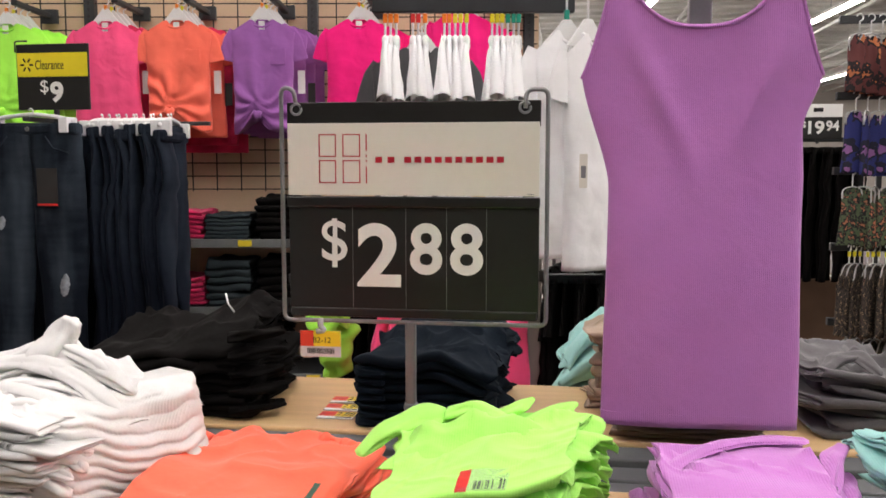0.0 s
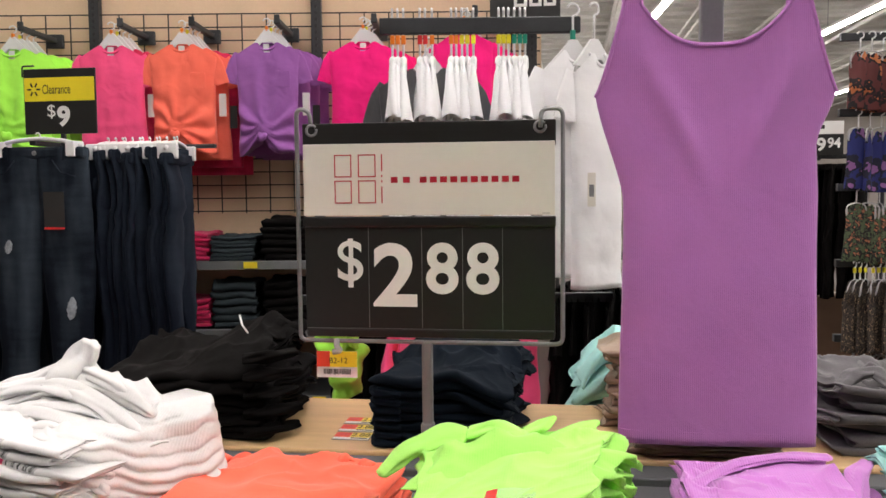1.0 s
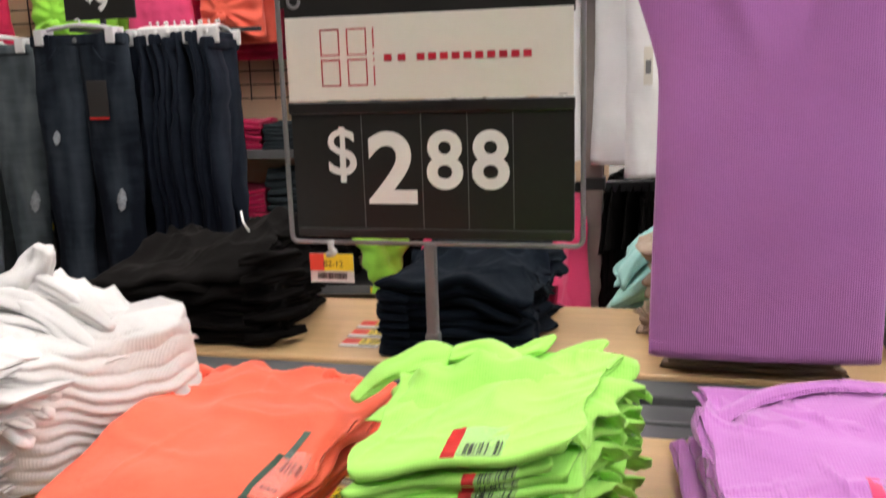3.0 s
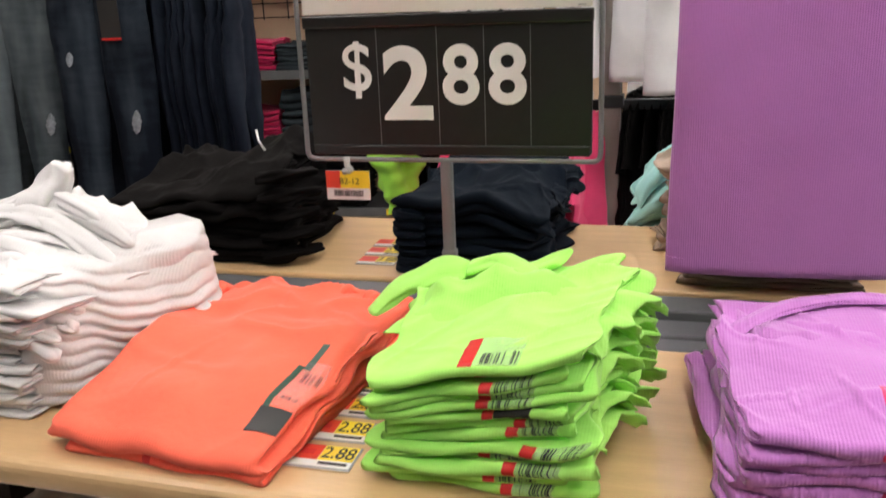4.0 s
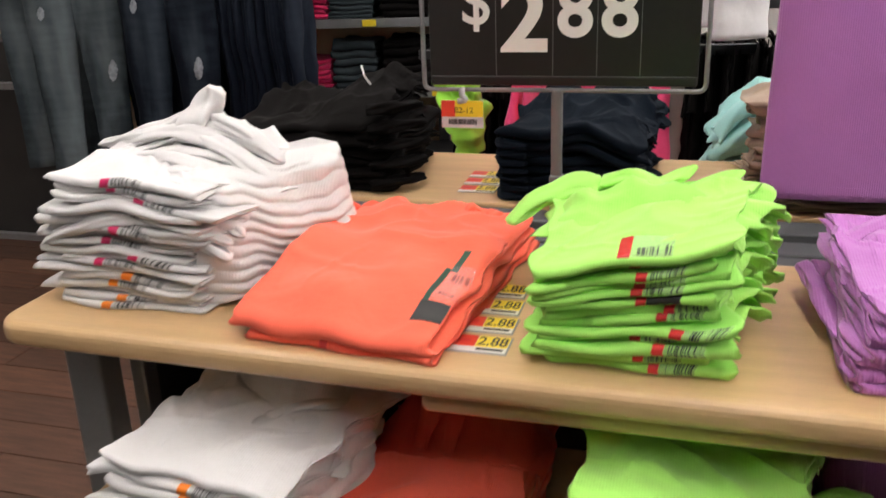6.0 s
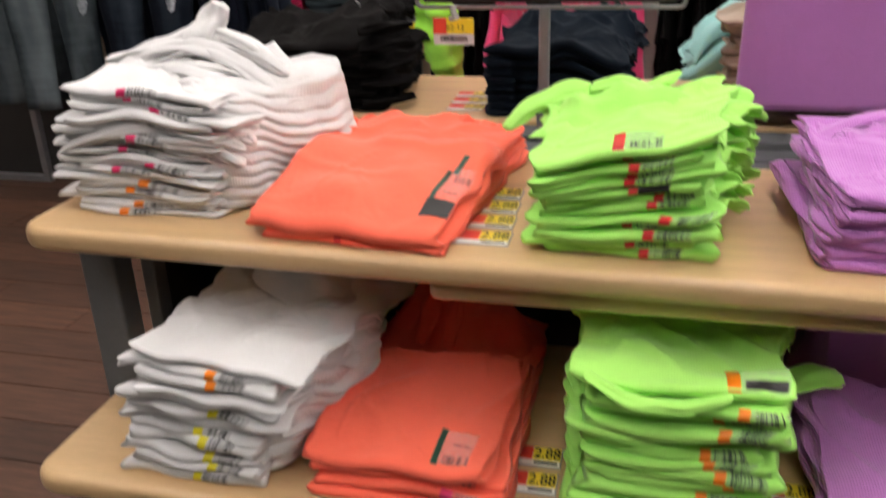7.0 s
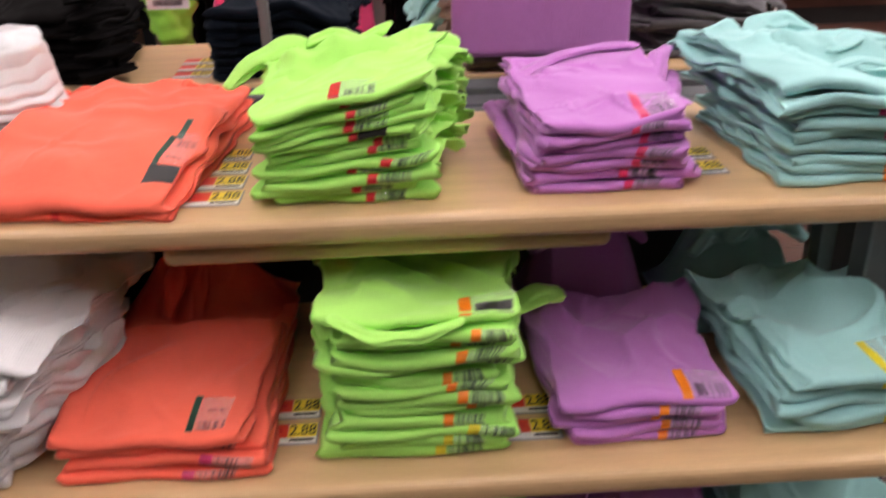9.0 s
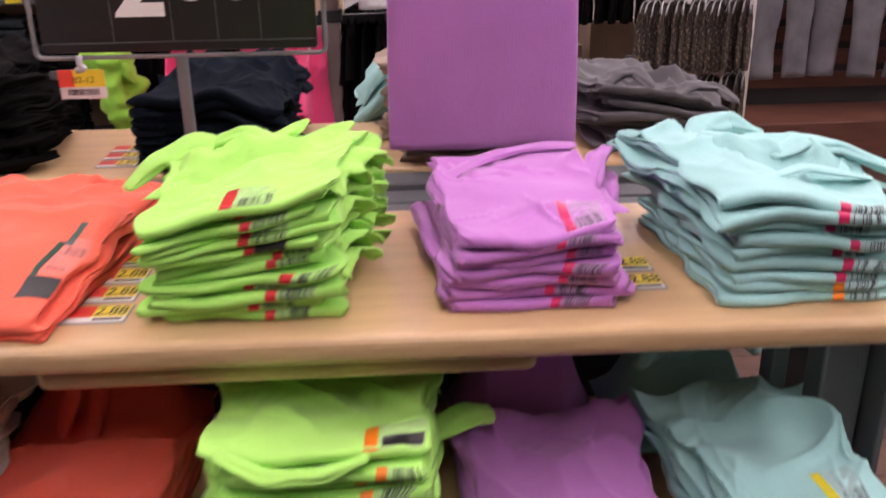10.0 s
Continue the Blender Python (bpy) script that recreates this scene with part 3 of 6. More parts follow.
tagged(part("ceiling", bm, DECK), "off-white ribbed metal roof deck with joists", "ceiling", kind="structure")

tube_mesh = None
# row x=-0.9 is unseen, added for steeper light onto the table
for x in (-3.7, -0.9, 1.9, 6.1, 11.4, 16.9, 22.4):
    lamp = thing("strip_light", "long white fluorescent strip light under the roof deck, one row added", "ceiling light", "ceiling strip lights", (x - 0.4, 20.6, CEIL), 4.0)
    if tube_mesh is None:
        house = box("housing", -0.07, 0.07, -24.4, 24.4, 0.0, 0.07, INKWHITE, lamp)
        diff = box("diffuser", -0.06, 0.06, -24.38, 24.38, -0.05, -0.002, TUBEGLOW, lamp)
        rods = [box("suspension_rod", -0.006, 0.006, y, y + 0.012, 0.07, 0.91, GREYMETAL, lamp) for y in (-23, -12, 0, 12, 23)]
        tube_mesh = (house.data, diff.data, rods[0].data, rods[1].data, rods[2].data, rods[3].data, rods[4].data)
    else:
        link_mesh("housing", tube_mesh[0], None, lamp)
        link_mesh("diffuser", tube_mesh[1], None, lamp)
        for rod_mesh in tube_mesh[2:]:
            link_mesh("suspension_rod", rod_mesh, None, lamp)

# ---- the double-sided display table in the middle ----
TOP, SECOND, THIRD = 0.89, 0.622, 0.36
table = thing("display_table", "double-sided maple-laminate shelf display with grey steel uprights", "display shelf")


def shelf_board(x0, x1, y0, y1, top, name="shelf"):
    part(name, board_bm(x0, x1, y0, y1, top - 0.03, top, 0.035, 0.0115), MAPLE, table, smooth=False)


XL, XR = -0.785, 0.565
bm = board_bm(XL, XR, 0.712, 1.085, TOP - 0.03, TOP, 0.035, 0.0115)
for i in range(1, 10):
    bmesh.ops.bisect_plane(bm, geom=bm.verts[:] + bm.edges[:] + bm.faces[:], plane_co=(XL + 0.055 * i, 0, 0), plane_no=(1, 0, 0))
for v in bm.verts:
    if v.co.y < 0.9:
        v.co.y += 0.024 * max(0, (0.10 - v.co.x) / 0.885)
part("shelf", bm, MAPLE, table)
shelf_board(XL + 0.03, XR - 0.02, 0.632, 1.05, SECOND)
shelf_board(XL + 0.03, XR - 0.02, 0.60, 1.05, THIRD)
box("shelf", XL, XR, 1.275, 1.60, TOP - 0.03, TOP, MAPLE, table, 0.004)
box("shelf", XL, XR, 1.275, 1.66, SECOND - 0.03, SECOND, MAPLE, table, 0.004)
part("pull_board", board_bm(-0.285, 0.188, 0.742, 1.04, TOP - 0.056, TOP - 0.0335, 0.012, 0.008), EDGE, table)
for a, b in ((1.088, 1.142), (1.150, 1.204), (1.212, 1.270)):
    box("channel_strip", XL + 0.01, XR - 0.01, a, b, TOP - 0.05, TOP - (0.012 if a < 1.2 else 0.004), STRIP, table, 0.003)
box("back_panel", XL + 0.06, XR - 0.06, 1.11, 1.125, 0.08, TOP - 0.055, DARKPANEL, table, 0.002)
for x0, x1, sd in ((-0.782, -0.731, -0.728), (0.524, 0.575, 0.490)):
    box("upright", x0, x1, 0.835, 0.875, 0.0, TOP - 0.031, GREYMETAL, table, 0.004)
    box("upright", sd, sd + 0.020, 0.885, 0.915, 0.0, TOP - 0.031, GREYMETAL, table, 0.003)
    box("upright", x0, x1, 1.30, 1.36, 0.0, TOP - 0.031, GREYMETAL, table, 0.004)
box("side_panel", -0.722, -0.714, 0.917, 1.108, 0.1, TOP - 0.04, DARKPANEL, table, 0.002)
box("side_panel", 0.578, 0.586, 0.80, 1.10, 0.1, TOP - 0.04, SIDEPANEL, table, 0.002)
box("base_plinth", XL + 0.04, XR - 0.04, 0.72, 1.6, 0.0, 0.10, DARKPANEL, table, 0.006)

# ---- big price sign on its stand ----
SY = 1.215
sign = thing("price_sign", "black price sign with cream header in a wire frame", "sign", at=(0, 0, 0))
loop = bend([(-0.392, SY, 1.386), (-0.393, SY - 0.006, 1.41), (-0.414, SY, 1.413), (-0.414, SY, 1.074), (-0.030, SY, 1.074), (-0.030, SY, 1.406), (-0.060, SY, 1.406), (-0.061, SY - 0.006, 1.380)], 0.011)
tube("wire_frame", loop, 0.0032, CHROME, sign, 10)
for x in (-0.3905, -0.0615):
    tube("ring", [(x + 0.0075 * math.cos(a), SY - 0.004, 1.381 + 0.0075 * math.sin(a)) for a in np.linspace(0.6, 6.6, 16)], 0.0021, CHROME, sign, 7)
box("pole", -0.2325, -0.2175, SY - 0.004, SY + 0.010, TOP - 0.02, 1.0745, GREYMETAL, sign, 0.003)
box("sleeve", -0.2345, -0.2155, SY - 0.006, SY + 0.012, TOP - 0.01, 0.955, GREYMETAL, sign, 0.003)
box("header_strip", -0.4045, -0.0395, SY - 0.004, SY + 0.004, 1.355, 1.391, SIGNBLACK, sign, 0.0015)
header = box("header_card", -0.403, -0.041, SY - 0.0075, SY - 0.0045, 1.258, 1.361, PAPER, sign, 0.0006)
card = box("price_panel", -0.4035, -0.0405, SY - 0.004, SY + 0.004, 1.083, 1.2560, SIGNPRICE, sign, 0.0015)
box("top_rail", -0.4055, -0.0395, SY - 0.0075, SY + 0.003, 1.241, 1.2565, SIGNBLACK, sign, 0.002)
box("bottom_rail", -0.402, -0.042, SY - 0.0065, SY + 0.003, 1.081, 1.094, SIGNBLACK, sign, 0.002)
for x in (-0.3085, -0.2305, -0.1715, -0.1145):
    box("card_seam", x - 0.0004, x + 0.0004, SY - 0.0046, SY - 0.0042, 1.095, 1.240, GREYMETAL, card)
for body, x0, x1, z0, z1, b in (("$", -0.3545, -0.3165, 1.1535, 1.2245, 0.008), ("2", -0.302, -0.2375, 1.126, 1.2185, 0.026), ("8", -0.2245, -0.1775, 1.1445, 1.2190, 0.024), ("8", -0.1665, -0.1190, 1.1445, 1.2190, 0.024)):
    text_part("price_digit", body, x0, x1, z0, z1, SY - 0.0052, INKWHITE, card, b, label="white price lettering")


def outline_box(bm_, x0, x1, z0, z1, w, y, top=True, bottom=True):
    box_bm(x0, x0 + w, y, y + 0.0004, z0, z1, bm=bm_)
    box_bm(x1 - w, x1, y, y + 0.0004, z0, z1, bm=bm_)
    if top:
        box_bm(x0 + w, x1 - w, y, y + 0.0004, z1 - w, z1, bm=bm_)
    if bottom:
        box_bm(x0 + w, x1 - w, y, y + 0.0004, z0, z0 + w, bm=bm_)


# the brand mark and brand words as plain shapes
HY = SY - 0.0082
for x0, x1, z0, z1, tp, bt in ((-0.3565, -0.3310, 1.3130, 1.3455, True, True), (-0.3215, -0.2955, 1.3130, 1.3455, True, True), (-0.3565, -0.3310, 1.2755, 1.3085, True, True), (-0.3215, -0.2955, 1.2755, 1.3085, True, True)):
    bm = bmesh.new()
    outline_box(bm, x0, x1, z0, z1, 0.0016, HY, tp, bt)
    part("brand_mark", bm, INKRED, header, "plain crimson outline square")
for z0, z1 in ((1.3215, 1.3455), (1.3130, 1.3160), (1.2755, 1.2995), (1.3055, 1.3085)):
    box("brand_stroke", -0.2875, -0.2858, HY, HY + 0.0004, z0, z1, INKRED, header)
for x0, step, count in ((-0.2735, 0.0178, 2), (-0.2315, 0.0146, 10)):
    for i in range(count):
        box("brand_bar", x0 + step * i, x0 + step * i + 0.0098, HY, HY + 0.0004, 1.3045, 1.3130, INKRED, header)
box("small_print", -0.058, -0.048, HY, HY + 0.0004, 1.2600, 1.2608, GREYMETAL, header)

tag = thing("location_tag", "red, yellow and white tag on a clear clip", "tag")
tube("clip", bend([(-0.358, SY - 0.005, 1.078), (-0.358, SY - 0.006, 1.066), (-0.352, SY - 0.006, 1.060), (-0.364, SY - 0.006, 1.058)], 0.003), 0.0045, CLEARP, tag, 8)
tcard = box("card", -0.3885, -0.3275, SY - 0.007, SY - 0.0062, 1.0205, 1.0595, LABELWHITE, tag)
box("red_block", -0.3885, -0.3685, SY - 0.0076, SY - 0.0071, 1.0365, 1.0595, LABELRED, tcard)
box("yellow_block", -0.3683, -0.3275, SY - 0.0076, SY - 0.0071, 1.0365, 1.0595, LABELYEL, tcard)
text_part("tag_lettering", "B2-12", -0.3690, -0.3420, 1.0420, 1.0500, SY - 0.0079, INKBLACK, tcard, 0.0)
bm = bmesh.new()
rr = random.Random(5)
xx = -0.378
while xx < -0.338:
    w = rr.choice((0.0006, 0.001, 0.0014))
    box_bm(xx, xx + w, SY - 0.0076, SY - 0.0071, 1.0255, 1.0335, bm=bm)
    xx += w + rr.choice((0.0006, 0.001))
part("barcode", bm, INKBLACK, tcard)


# ---- shelf price labels ----
def price_label(x, y, z, rz=0.0, name="price_label"):
    ob = thing(name, "red and yellow shelf price label in a clear flat holder", "price label", "shelf price labels", (x, y, z + 0.0008), rz)
    box("holder", -0.031, 0.031, -0.003, 0.036, 0, 0.0006, CLEARP, ob)
    base = box("card", -0.030, 0.029, 0.0, 0.034, 0.0007, 0.0012, LABELWHITE, ob)
    box("red_block", -0.030, -0.004, 0.010, 0.034, 0.0013, 0.0016, LABELRED, base)
    box("yellow_block", -0.0035, 0.029, 0.010, 0.034, 0.0013, 0.0016, LABELYEL, base)
    text_part("price_lettering", "2.88", -0.002, 0.0280, 0.0130, 0.0320, 0.0018, INKBLACK, base, 0.01, flat=True)
    box("old_price_bar", -0.026, -0.010, 0.018, 0.026, 0.0017, 0.0019, STRIPRED, base)
    box("small_print", -0.001, 0.026, 0.003, 0.007, 0.0013, 0.0016, INKBLACK, base)
    return ob


first = price_label(-0.234, 0.772, TOP)
for i in range(1, 4):
    copy_thing(first, pose(-0.234 - 0.003 * i, 0.772 + 0.047 * i, TOP + 0.0008))
for x, y, z in ((0.297, 0.800, TOP), (0.297, 0.848, TOP), (-0.172, 0.712, SECOND), (-0.172, 0.760, SECOND), (0.104, 0.698, SECOND), (0.104, 0.746, SECOND), (-0.372, 1.33, TOP), (-0.374, 1.377, TOP), (-0.376, 1.424, TOP)):
    copy_thing(first, pose(x, y, z + 0.0008))

# ---- folded tops on the upper shelf ----
R = np.random.RandomState(11)
pile = Pile(-0.176, 0.000, 0.757, TOP, 0.25, 0.112, 21, lift=lambda u, v: 0.014 * v + 0.038 * u * (1 - 0.45 * v) - 0.014, fan=(0.0, 0.03), crumple=0.0045, mess=1.7, crease=0.007, ruffle=0.072, lines=14, towards=0.9)
pile.fill(13, "folded_shirt", "neon-green ribbed top folded into a stack on the upper shelf", GREEN, lambda k, n: size_marks(STRIPRED, R, 0.62, k == n - 1, 0.050, dark=(k == 7), shift=-0.018 * max(0, k - 6)), 0.9, "neon-green tops on the upper shelf")
g = thing("folded_shirt", "neon-green ribbed top with twisted straps on the stack", "folded top", "neon-green tops on the upper shelf")
crumple_heap("top_shirt", -0.195, 0.012, 0.855, 0.995, 0.985, 1.020, GREEN, g, 25, 0.013)
roll("strap", [(-0.232, 0.925, 0.974), (-0.216, 0.940, 0.988), (-0.195, 0.950, 1.000), (-0.165, 0.95, 1.012), (-0.135, 0.945, 1.016)], [0.009, 0.017, 0.019, 0.017, 0.012], GREEN, g, 3, squash=0.32, fuzz=0.5)
roll("strap", [(-0.135, 0.95, 1.018), (-0.105, 0.945, 1.028), (-0.075, 0.93, 1.022), (-0.055, 0.89, 1.010)], [0.012, 0.018, 0.016, 0.008], GREEN, g, 33, squash=0.5)
roll("strap", [(-0.11, 0.94, 1.010), (-0.075, 0.955, 1.018), (-0.05, 0.965, 1.026), (-0.036, 0.97, 1.036)], [0.0086, 0.0144, 0.0130, 0.0043], GREEN, g, 4, squash=0.41)
roll("strap", [(-0.06, 0.92, 1.008), (-0.03, 0.95, 1.018), (0.0, 0.975, 1.026), (0.012, 0.985, 1.028)], [0.0086, 0.0130, 0.0101, 0.0043], GREEN, g, 44, squash=0.38)

pile = Pile(-0.488, -0.262, 0.738, TOP, 0.36, 0.046, 41, lift=lambda u, v: 0.012 * v + 0.026 * np.sin(3.1 * np.clip(v, 0, 1)) * (1 - 0.8 * u) - 0.006 * u * (1 - v) - 0.010 * np.clip(1 - 2.5 * v, 0, 1), fan=(0.0, -0.012), crumple=0.008, rz=-7.0, mess=1.15, crease=0.008, corner=0.012)
cg = "coral tops on the upper shelf"
pile.top("folded_shirt", "neon-coral ribbed top folded flat on the upper shelf", CORAL, 0.0, 0.014, 0.03, 0.99, None, 0.006, [("strip", 0.42, 0.46, -0.003, 0.004, STRIPRED)], 40, 20, cg)
pile.top("folded_shirt", "neon-coral ribbed top lying over another, green sticker upwards", CORAL, 0.0135, 0.0250, -0.02, 1.0, None, -0.004, [("strip", 0.840, 0.865, 0.068, 0.140, STRIPGREEN), ("strip", 0.867, 0.900, 0.136, 0.178, STRIPGREEN), ("block", 0.835, 0.975, 0.036, 0.068, INKBLACK), ("card", 0.868, 0.985, 0.070, 0.150, FILM), ("bars", 0.885, 0.975, 0.112, 0.132, INKBLACK), ("bars", 0.885, 0.960, 0.080, 0.085, LABELRED)], 90, 70, cg, 0.009, pile.pinched(11, 0.0042, 1.9, 0.5))
g = thing("folded_shirt", "neon-coral ruffled straps at the back of the pile", "folded top", cg)
for i in range(7):
    x = -0.49 + 0.033 * i
    roll("strap", [(x, 1.03, 0.925), (x + 0.012, 1.065, 0.940 + 0.004 * (i % 3)), (x + 0.03, 1.085, 0.928)], [0.010, 0.014, 0.008], CORAL, g, 60 + i, squash=0.5)
roll("strap", [(-0.535, 1.03, 0.905), (-0.50, 1.06, 0.928), (-0.45, 1.07, 0.932)], [0.010, 0.020, 0.012], CORAL, g, 69)

pile = Pile(-0.768, -0.552, 0.800, TOP, 0.27, 0.154, 81, lift=lambda u, v: 0.046 * np.exp(-((u - 0.56) / 0.24) ** 2) * np.clip(v * 1.25, 0, 1) - 0.040 * u * u * v - 0.012 * u + 0.008 * np.sin(5 * u + 2 * v), fan=(-0.03, 0.05), crumple=0.013, lean=(0.028, 0.0), mess=2.1, crease=0.015, ruffle=0.010)


def white_marks(k, n):
    if k in (2, 5, 8, 14):
        return ()
    return size_marks(STRIPORANGE if k < 5 else STRIPPINK, R, 0.42)


pile.fill(18, "folded_shirt", "white cotton top loosely folded in a tall slumped pile", WHITE, white_marks, 0.85, "white tops on the upper shelf", 40)
g = thing("folded_shirt", "white cotton top crumpled on the slumped pile", "folded top", "white tops on the upper shelf")
roll("strap", [(-0.640, 0.955, 1.050), (-0.624, 0.965, 1.074), (-0.612, 0.972, 1.094), (-0.603, 0.975, 1.112)], [0.040, 0.032, 0.023, 0.017], WHITE, g, 5, squash=0.7, fuzz=0.3)
roll("strap", [(-0.76, 0.90, 1.024), (-0.72, 0.93, 1.042), (-0.68, 0.95, 1.060), (-0.60, 0.97, 1.056), (-0.53, 0.98, 1.028)], [0.0080, 0.0176, 0.0176, 0.0160, 0.0096], WHITE, g, 6, squash=0.41)
roll("strap", [(-0.64, 0.89, 1.038), (-0.59, 0.93, 1.042), (-0.54, 0.96, 1.026), (-0.48, 0.99, 1.004)], [0.0080, 0.0176, 0.0160, 0.0080], WHITE, g, 66, squash=0.38)
for i in range(13):
    # loose rolled edges that slump over one another towards the front
    s = i / 12
    y = 0.812 + 0.150 * s
    z = 0.992 + 0.083 * s
    q = [(-0.765, -0.034), (-0.720, -0.018), (-0.665, -0.004), (-0.612, 0.004), (-0.560, -0.014), (-0.515, -0.034 - 0.012 * s)]
    roll("fold", [(x + 0.010 * math.sin(3.1 * i), y + 0.010 * math.sin(2.3 * i + 30 * x), z + dz + 0.006 * math.sin(1.9 * i + 26 * x)) for x, dz in q], [0.008, 0.013 + 0.003 * math.sin(5 * i), 0.0145, 0.0145 + 0.003 * math.sin(4 * i), 0.013, 0.009], WHITE, g, 190 + i, squash=0.58, fuzz=0.42)
side_folds("bunched_side", (-0.548, 0.808), (-0.434, 1.015), TOP + 0.002, 1.034, WHITE, g, 91, 0.018)

pile = Pile(0.096, 0.274, 0.760, TOP, 0.27, 0.070, 121, lift=lambda u, v: 0.026 * v + 0.016 * u * (1 - v), fan=(0.015, 0.018), crumple=0.007, mess=1.8, crease=0.013, corner=0.014)
pile.fill(7, "folded_shirt", "lilac ribbed top folded into a stack on the upper shelf", LILAC, lambda k, n: size_marks(STRIPPINK, R, 0.62, k == n - 1, 0.075), 0.92, "lilac tops on the upper shelf", 36)
g = thing("folded_shirt", "lilac ribbed top with flat straps on the stack", "folded top", "lilac tops on the upper shelf")
crumple_heap("top_shirt", 0.095, 0.300, 0.865, 1.02, 0.950, 0.982, LILAC, g, 125, 0.011)
roll("strap", [(0.10, 0.88, 0.962), (0.115, 0.94, 0.974), (0.16, 0.985, 0.982), (0.22, 1.0, 0.990), (0.27, 0.99, 0.992)], [0.0037, 0.0090, 0.0105, 0.0105, 0.0090], LILAC, g, 7, squash=0.19)
roll("strap", [(0.265, 0.90, 0.965), (0.29, 0.97, 0.982), (0.312, 1.005, 0.985)], [0.0090, 0.0135, 0.0067], LILAC, g, 8, squash=0.45)
roll("strap", [(0.275, 0.86, 0.935), (0.297, 0.94, 0.955), (0.310, 1.0, 0.955)], [0.0075, 0.0135, 0.0067], LILAC, g, 78, squash=0.45)
roll("strap", [(0.082, 0.99, 0.925), (0.094, 0.93, 0.918), (0.104, 0.84, 0.905)], [0.0090, 0.0150, 0.0060], LILAC, g, 9, squash=0.45)

pile = Pile(0.360, 0.540, 0.752, TOP, 0.28, 0.098, 161, lift=lambda u, v: 0.008 * v + 0.010 * (1 - u) + 0.006 * np.sin(6 * u), fan=(0.055, 0.06), crumple=0.008, mess=1.8, crease=0.013)
pile.fill(9, "folded_shirt", "pale-teal ribbed top folded into a stack on the upper shelf", TEAL, lambda k, n: size_marks(STRIPORANGE if k < 2 else STRIPPINK, R, 0.62), 0.92, "pale-teal tops on the upper shelf", 36)
g = thing("folded_shirt", "pale-teal ribbed top with a rolled collar on the stack", "folded top", "pale-teal tops on the upper shelf")
crumple_heap("top_shirt", 0.345, 0.585, 0.855, 1.01, 0.972, 1.002, TEAL, g, 165, 0.015)
roll("collar", [(0.385, 0.95, 0.998), (0.415, 0.985, 1.012), (0.45, 0.99, 1.016), (0.478, 0.96, 1.006)], [0.0090, 0.0165, 0.0165, 0.0090], TEAL, g, 12, squash=0.52)
roll("collar", [(0.46, 0.89, 0.998), (0.50, 0.92, 1.006), (0.55, 0.92, 1.000), (0.59, 0.86, 0.985)], [0.0090, 0.0165, 0.0195, 0.0120], TEAL, g, 13, squash=0.38)
roll("collar", [(0.345, 0.91, 0.985), (0.38, 0.95, 0.995), (0.43, 0.94, 0.998)], [0.0090, 0.0150, 0.0075], TEAL, g, 14, squash=0.30)
roll("collar", [(0.42, 0.83, 0.990), (0.48, 0.85, 0.998), (0.54, 0.83, 0.990)], [0.0060, 0.0120, 0.0075], TEAL, g, 15, squash=0.22)

# ---- folded tops on the second shelf ----
pile = Pile(-0.648, -0.455, 0.655, SECOND, 0.31, 0.150, 201, lift=lambda u, v: 0.016 * (1 - u) - 0.015 * u * v, fan=(-0.04, 0.055), crumple=0.010, lean=(0.042, 0.0), mess=2.4, crease=0.016, ruffle=0.028)
pile.fill(12, "folded_shirt", "white cotton top folded in a pile on the second shelf", WHITE, lambda k, n: size_marks(STRIPYELLOW if k < 7 else STRIPORANGE, R, 0.55) if k not in (5, 7, 8, 11) else (), 0.9, "white tops on the second shelf", 36)
g = thing("folded_shirt", "white cotton top crumpled at the back of the shelf", "folded top", "white tops on the second shelf")
crumple_heap("loose_shirt", -0.595, -0.385, 0.765, 0.985, SECOND + 0.10, 0.800, WHITE, g, 205, 0.014)
roll("sleeve", [(-0.60, 0.88, 0.782), (-0.55, 0.92, 0.797), (-0.49, 0.91, 0.792), (-0.44, 0.88, 0.778)], [0.0096, 0.0208, 0.0208, 0.0112], WHITE, g, 15, squash=0.38)
side_folds("bunched_side", (-0.463, 0.672), (-0.402, 0.90), SECOND + 0.002, 0.772, WHITE, g, 95, -0.004, 0.017, 0.016)
roll("sleeve", [(-0.49, 0.80, 0.770), (-0.44, 0.84, 0.775), (-0.395, 0.87, 0.760)], [0.0096, 0.0208, 0.0080], WHITE, g, 16, squash=0.38)

pile = Pile(-0.408, -0.186, 0.660, SECOND, 0.33, 0.062, 241, lift=lambda u, v: 0.022 * v * v + 0.020 * np.clip((u - 0.72) / 0.28, 0, 1) * v * v, crumple=0.004, mess=1.6)
og = "coral tops on the second shelf"
for k, (z, t, d) in enumerate(((0.0, 0.013, 0.33), (0.013, 0.013, 0.33), (0.026, 0.012, 0.24))):
    pile.top("folded_shirt", "neon-coral ribbed top folded in a low pile on the second shelf", CORAL, z, t, 0.02 * k, 1 - 0.01 * k, d, 0.004 * k, size_marks(STRIPPINK, R, 0.62), group=og)
pile.top("folded_shirt", "neon-coral ribbed top on the low pile, sticker facing out", CORAL, 0.039, 0.015, -0.06, 0.90, 0.235, 0.006, [("strip", 0.70, 0.735, 0.014, 0.072, STRIPGREEN), ("card", 0.74, 0.90, 0.016, 0.070, FILM), ("bars", 0.755, 0.90, 0.016, 0.030, INKBLACK), ("bars", 0.78, 0.88, 0.045, 0.050, LABELRED)], 84, 60, og, 0.008, pile.pinched(9, 0.004, 1.6, 0.4))
g = thing("folded_shirt", "neon-coral top lying loose behind the low pile", "folded top", og)
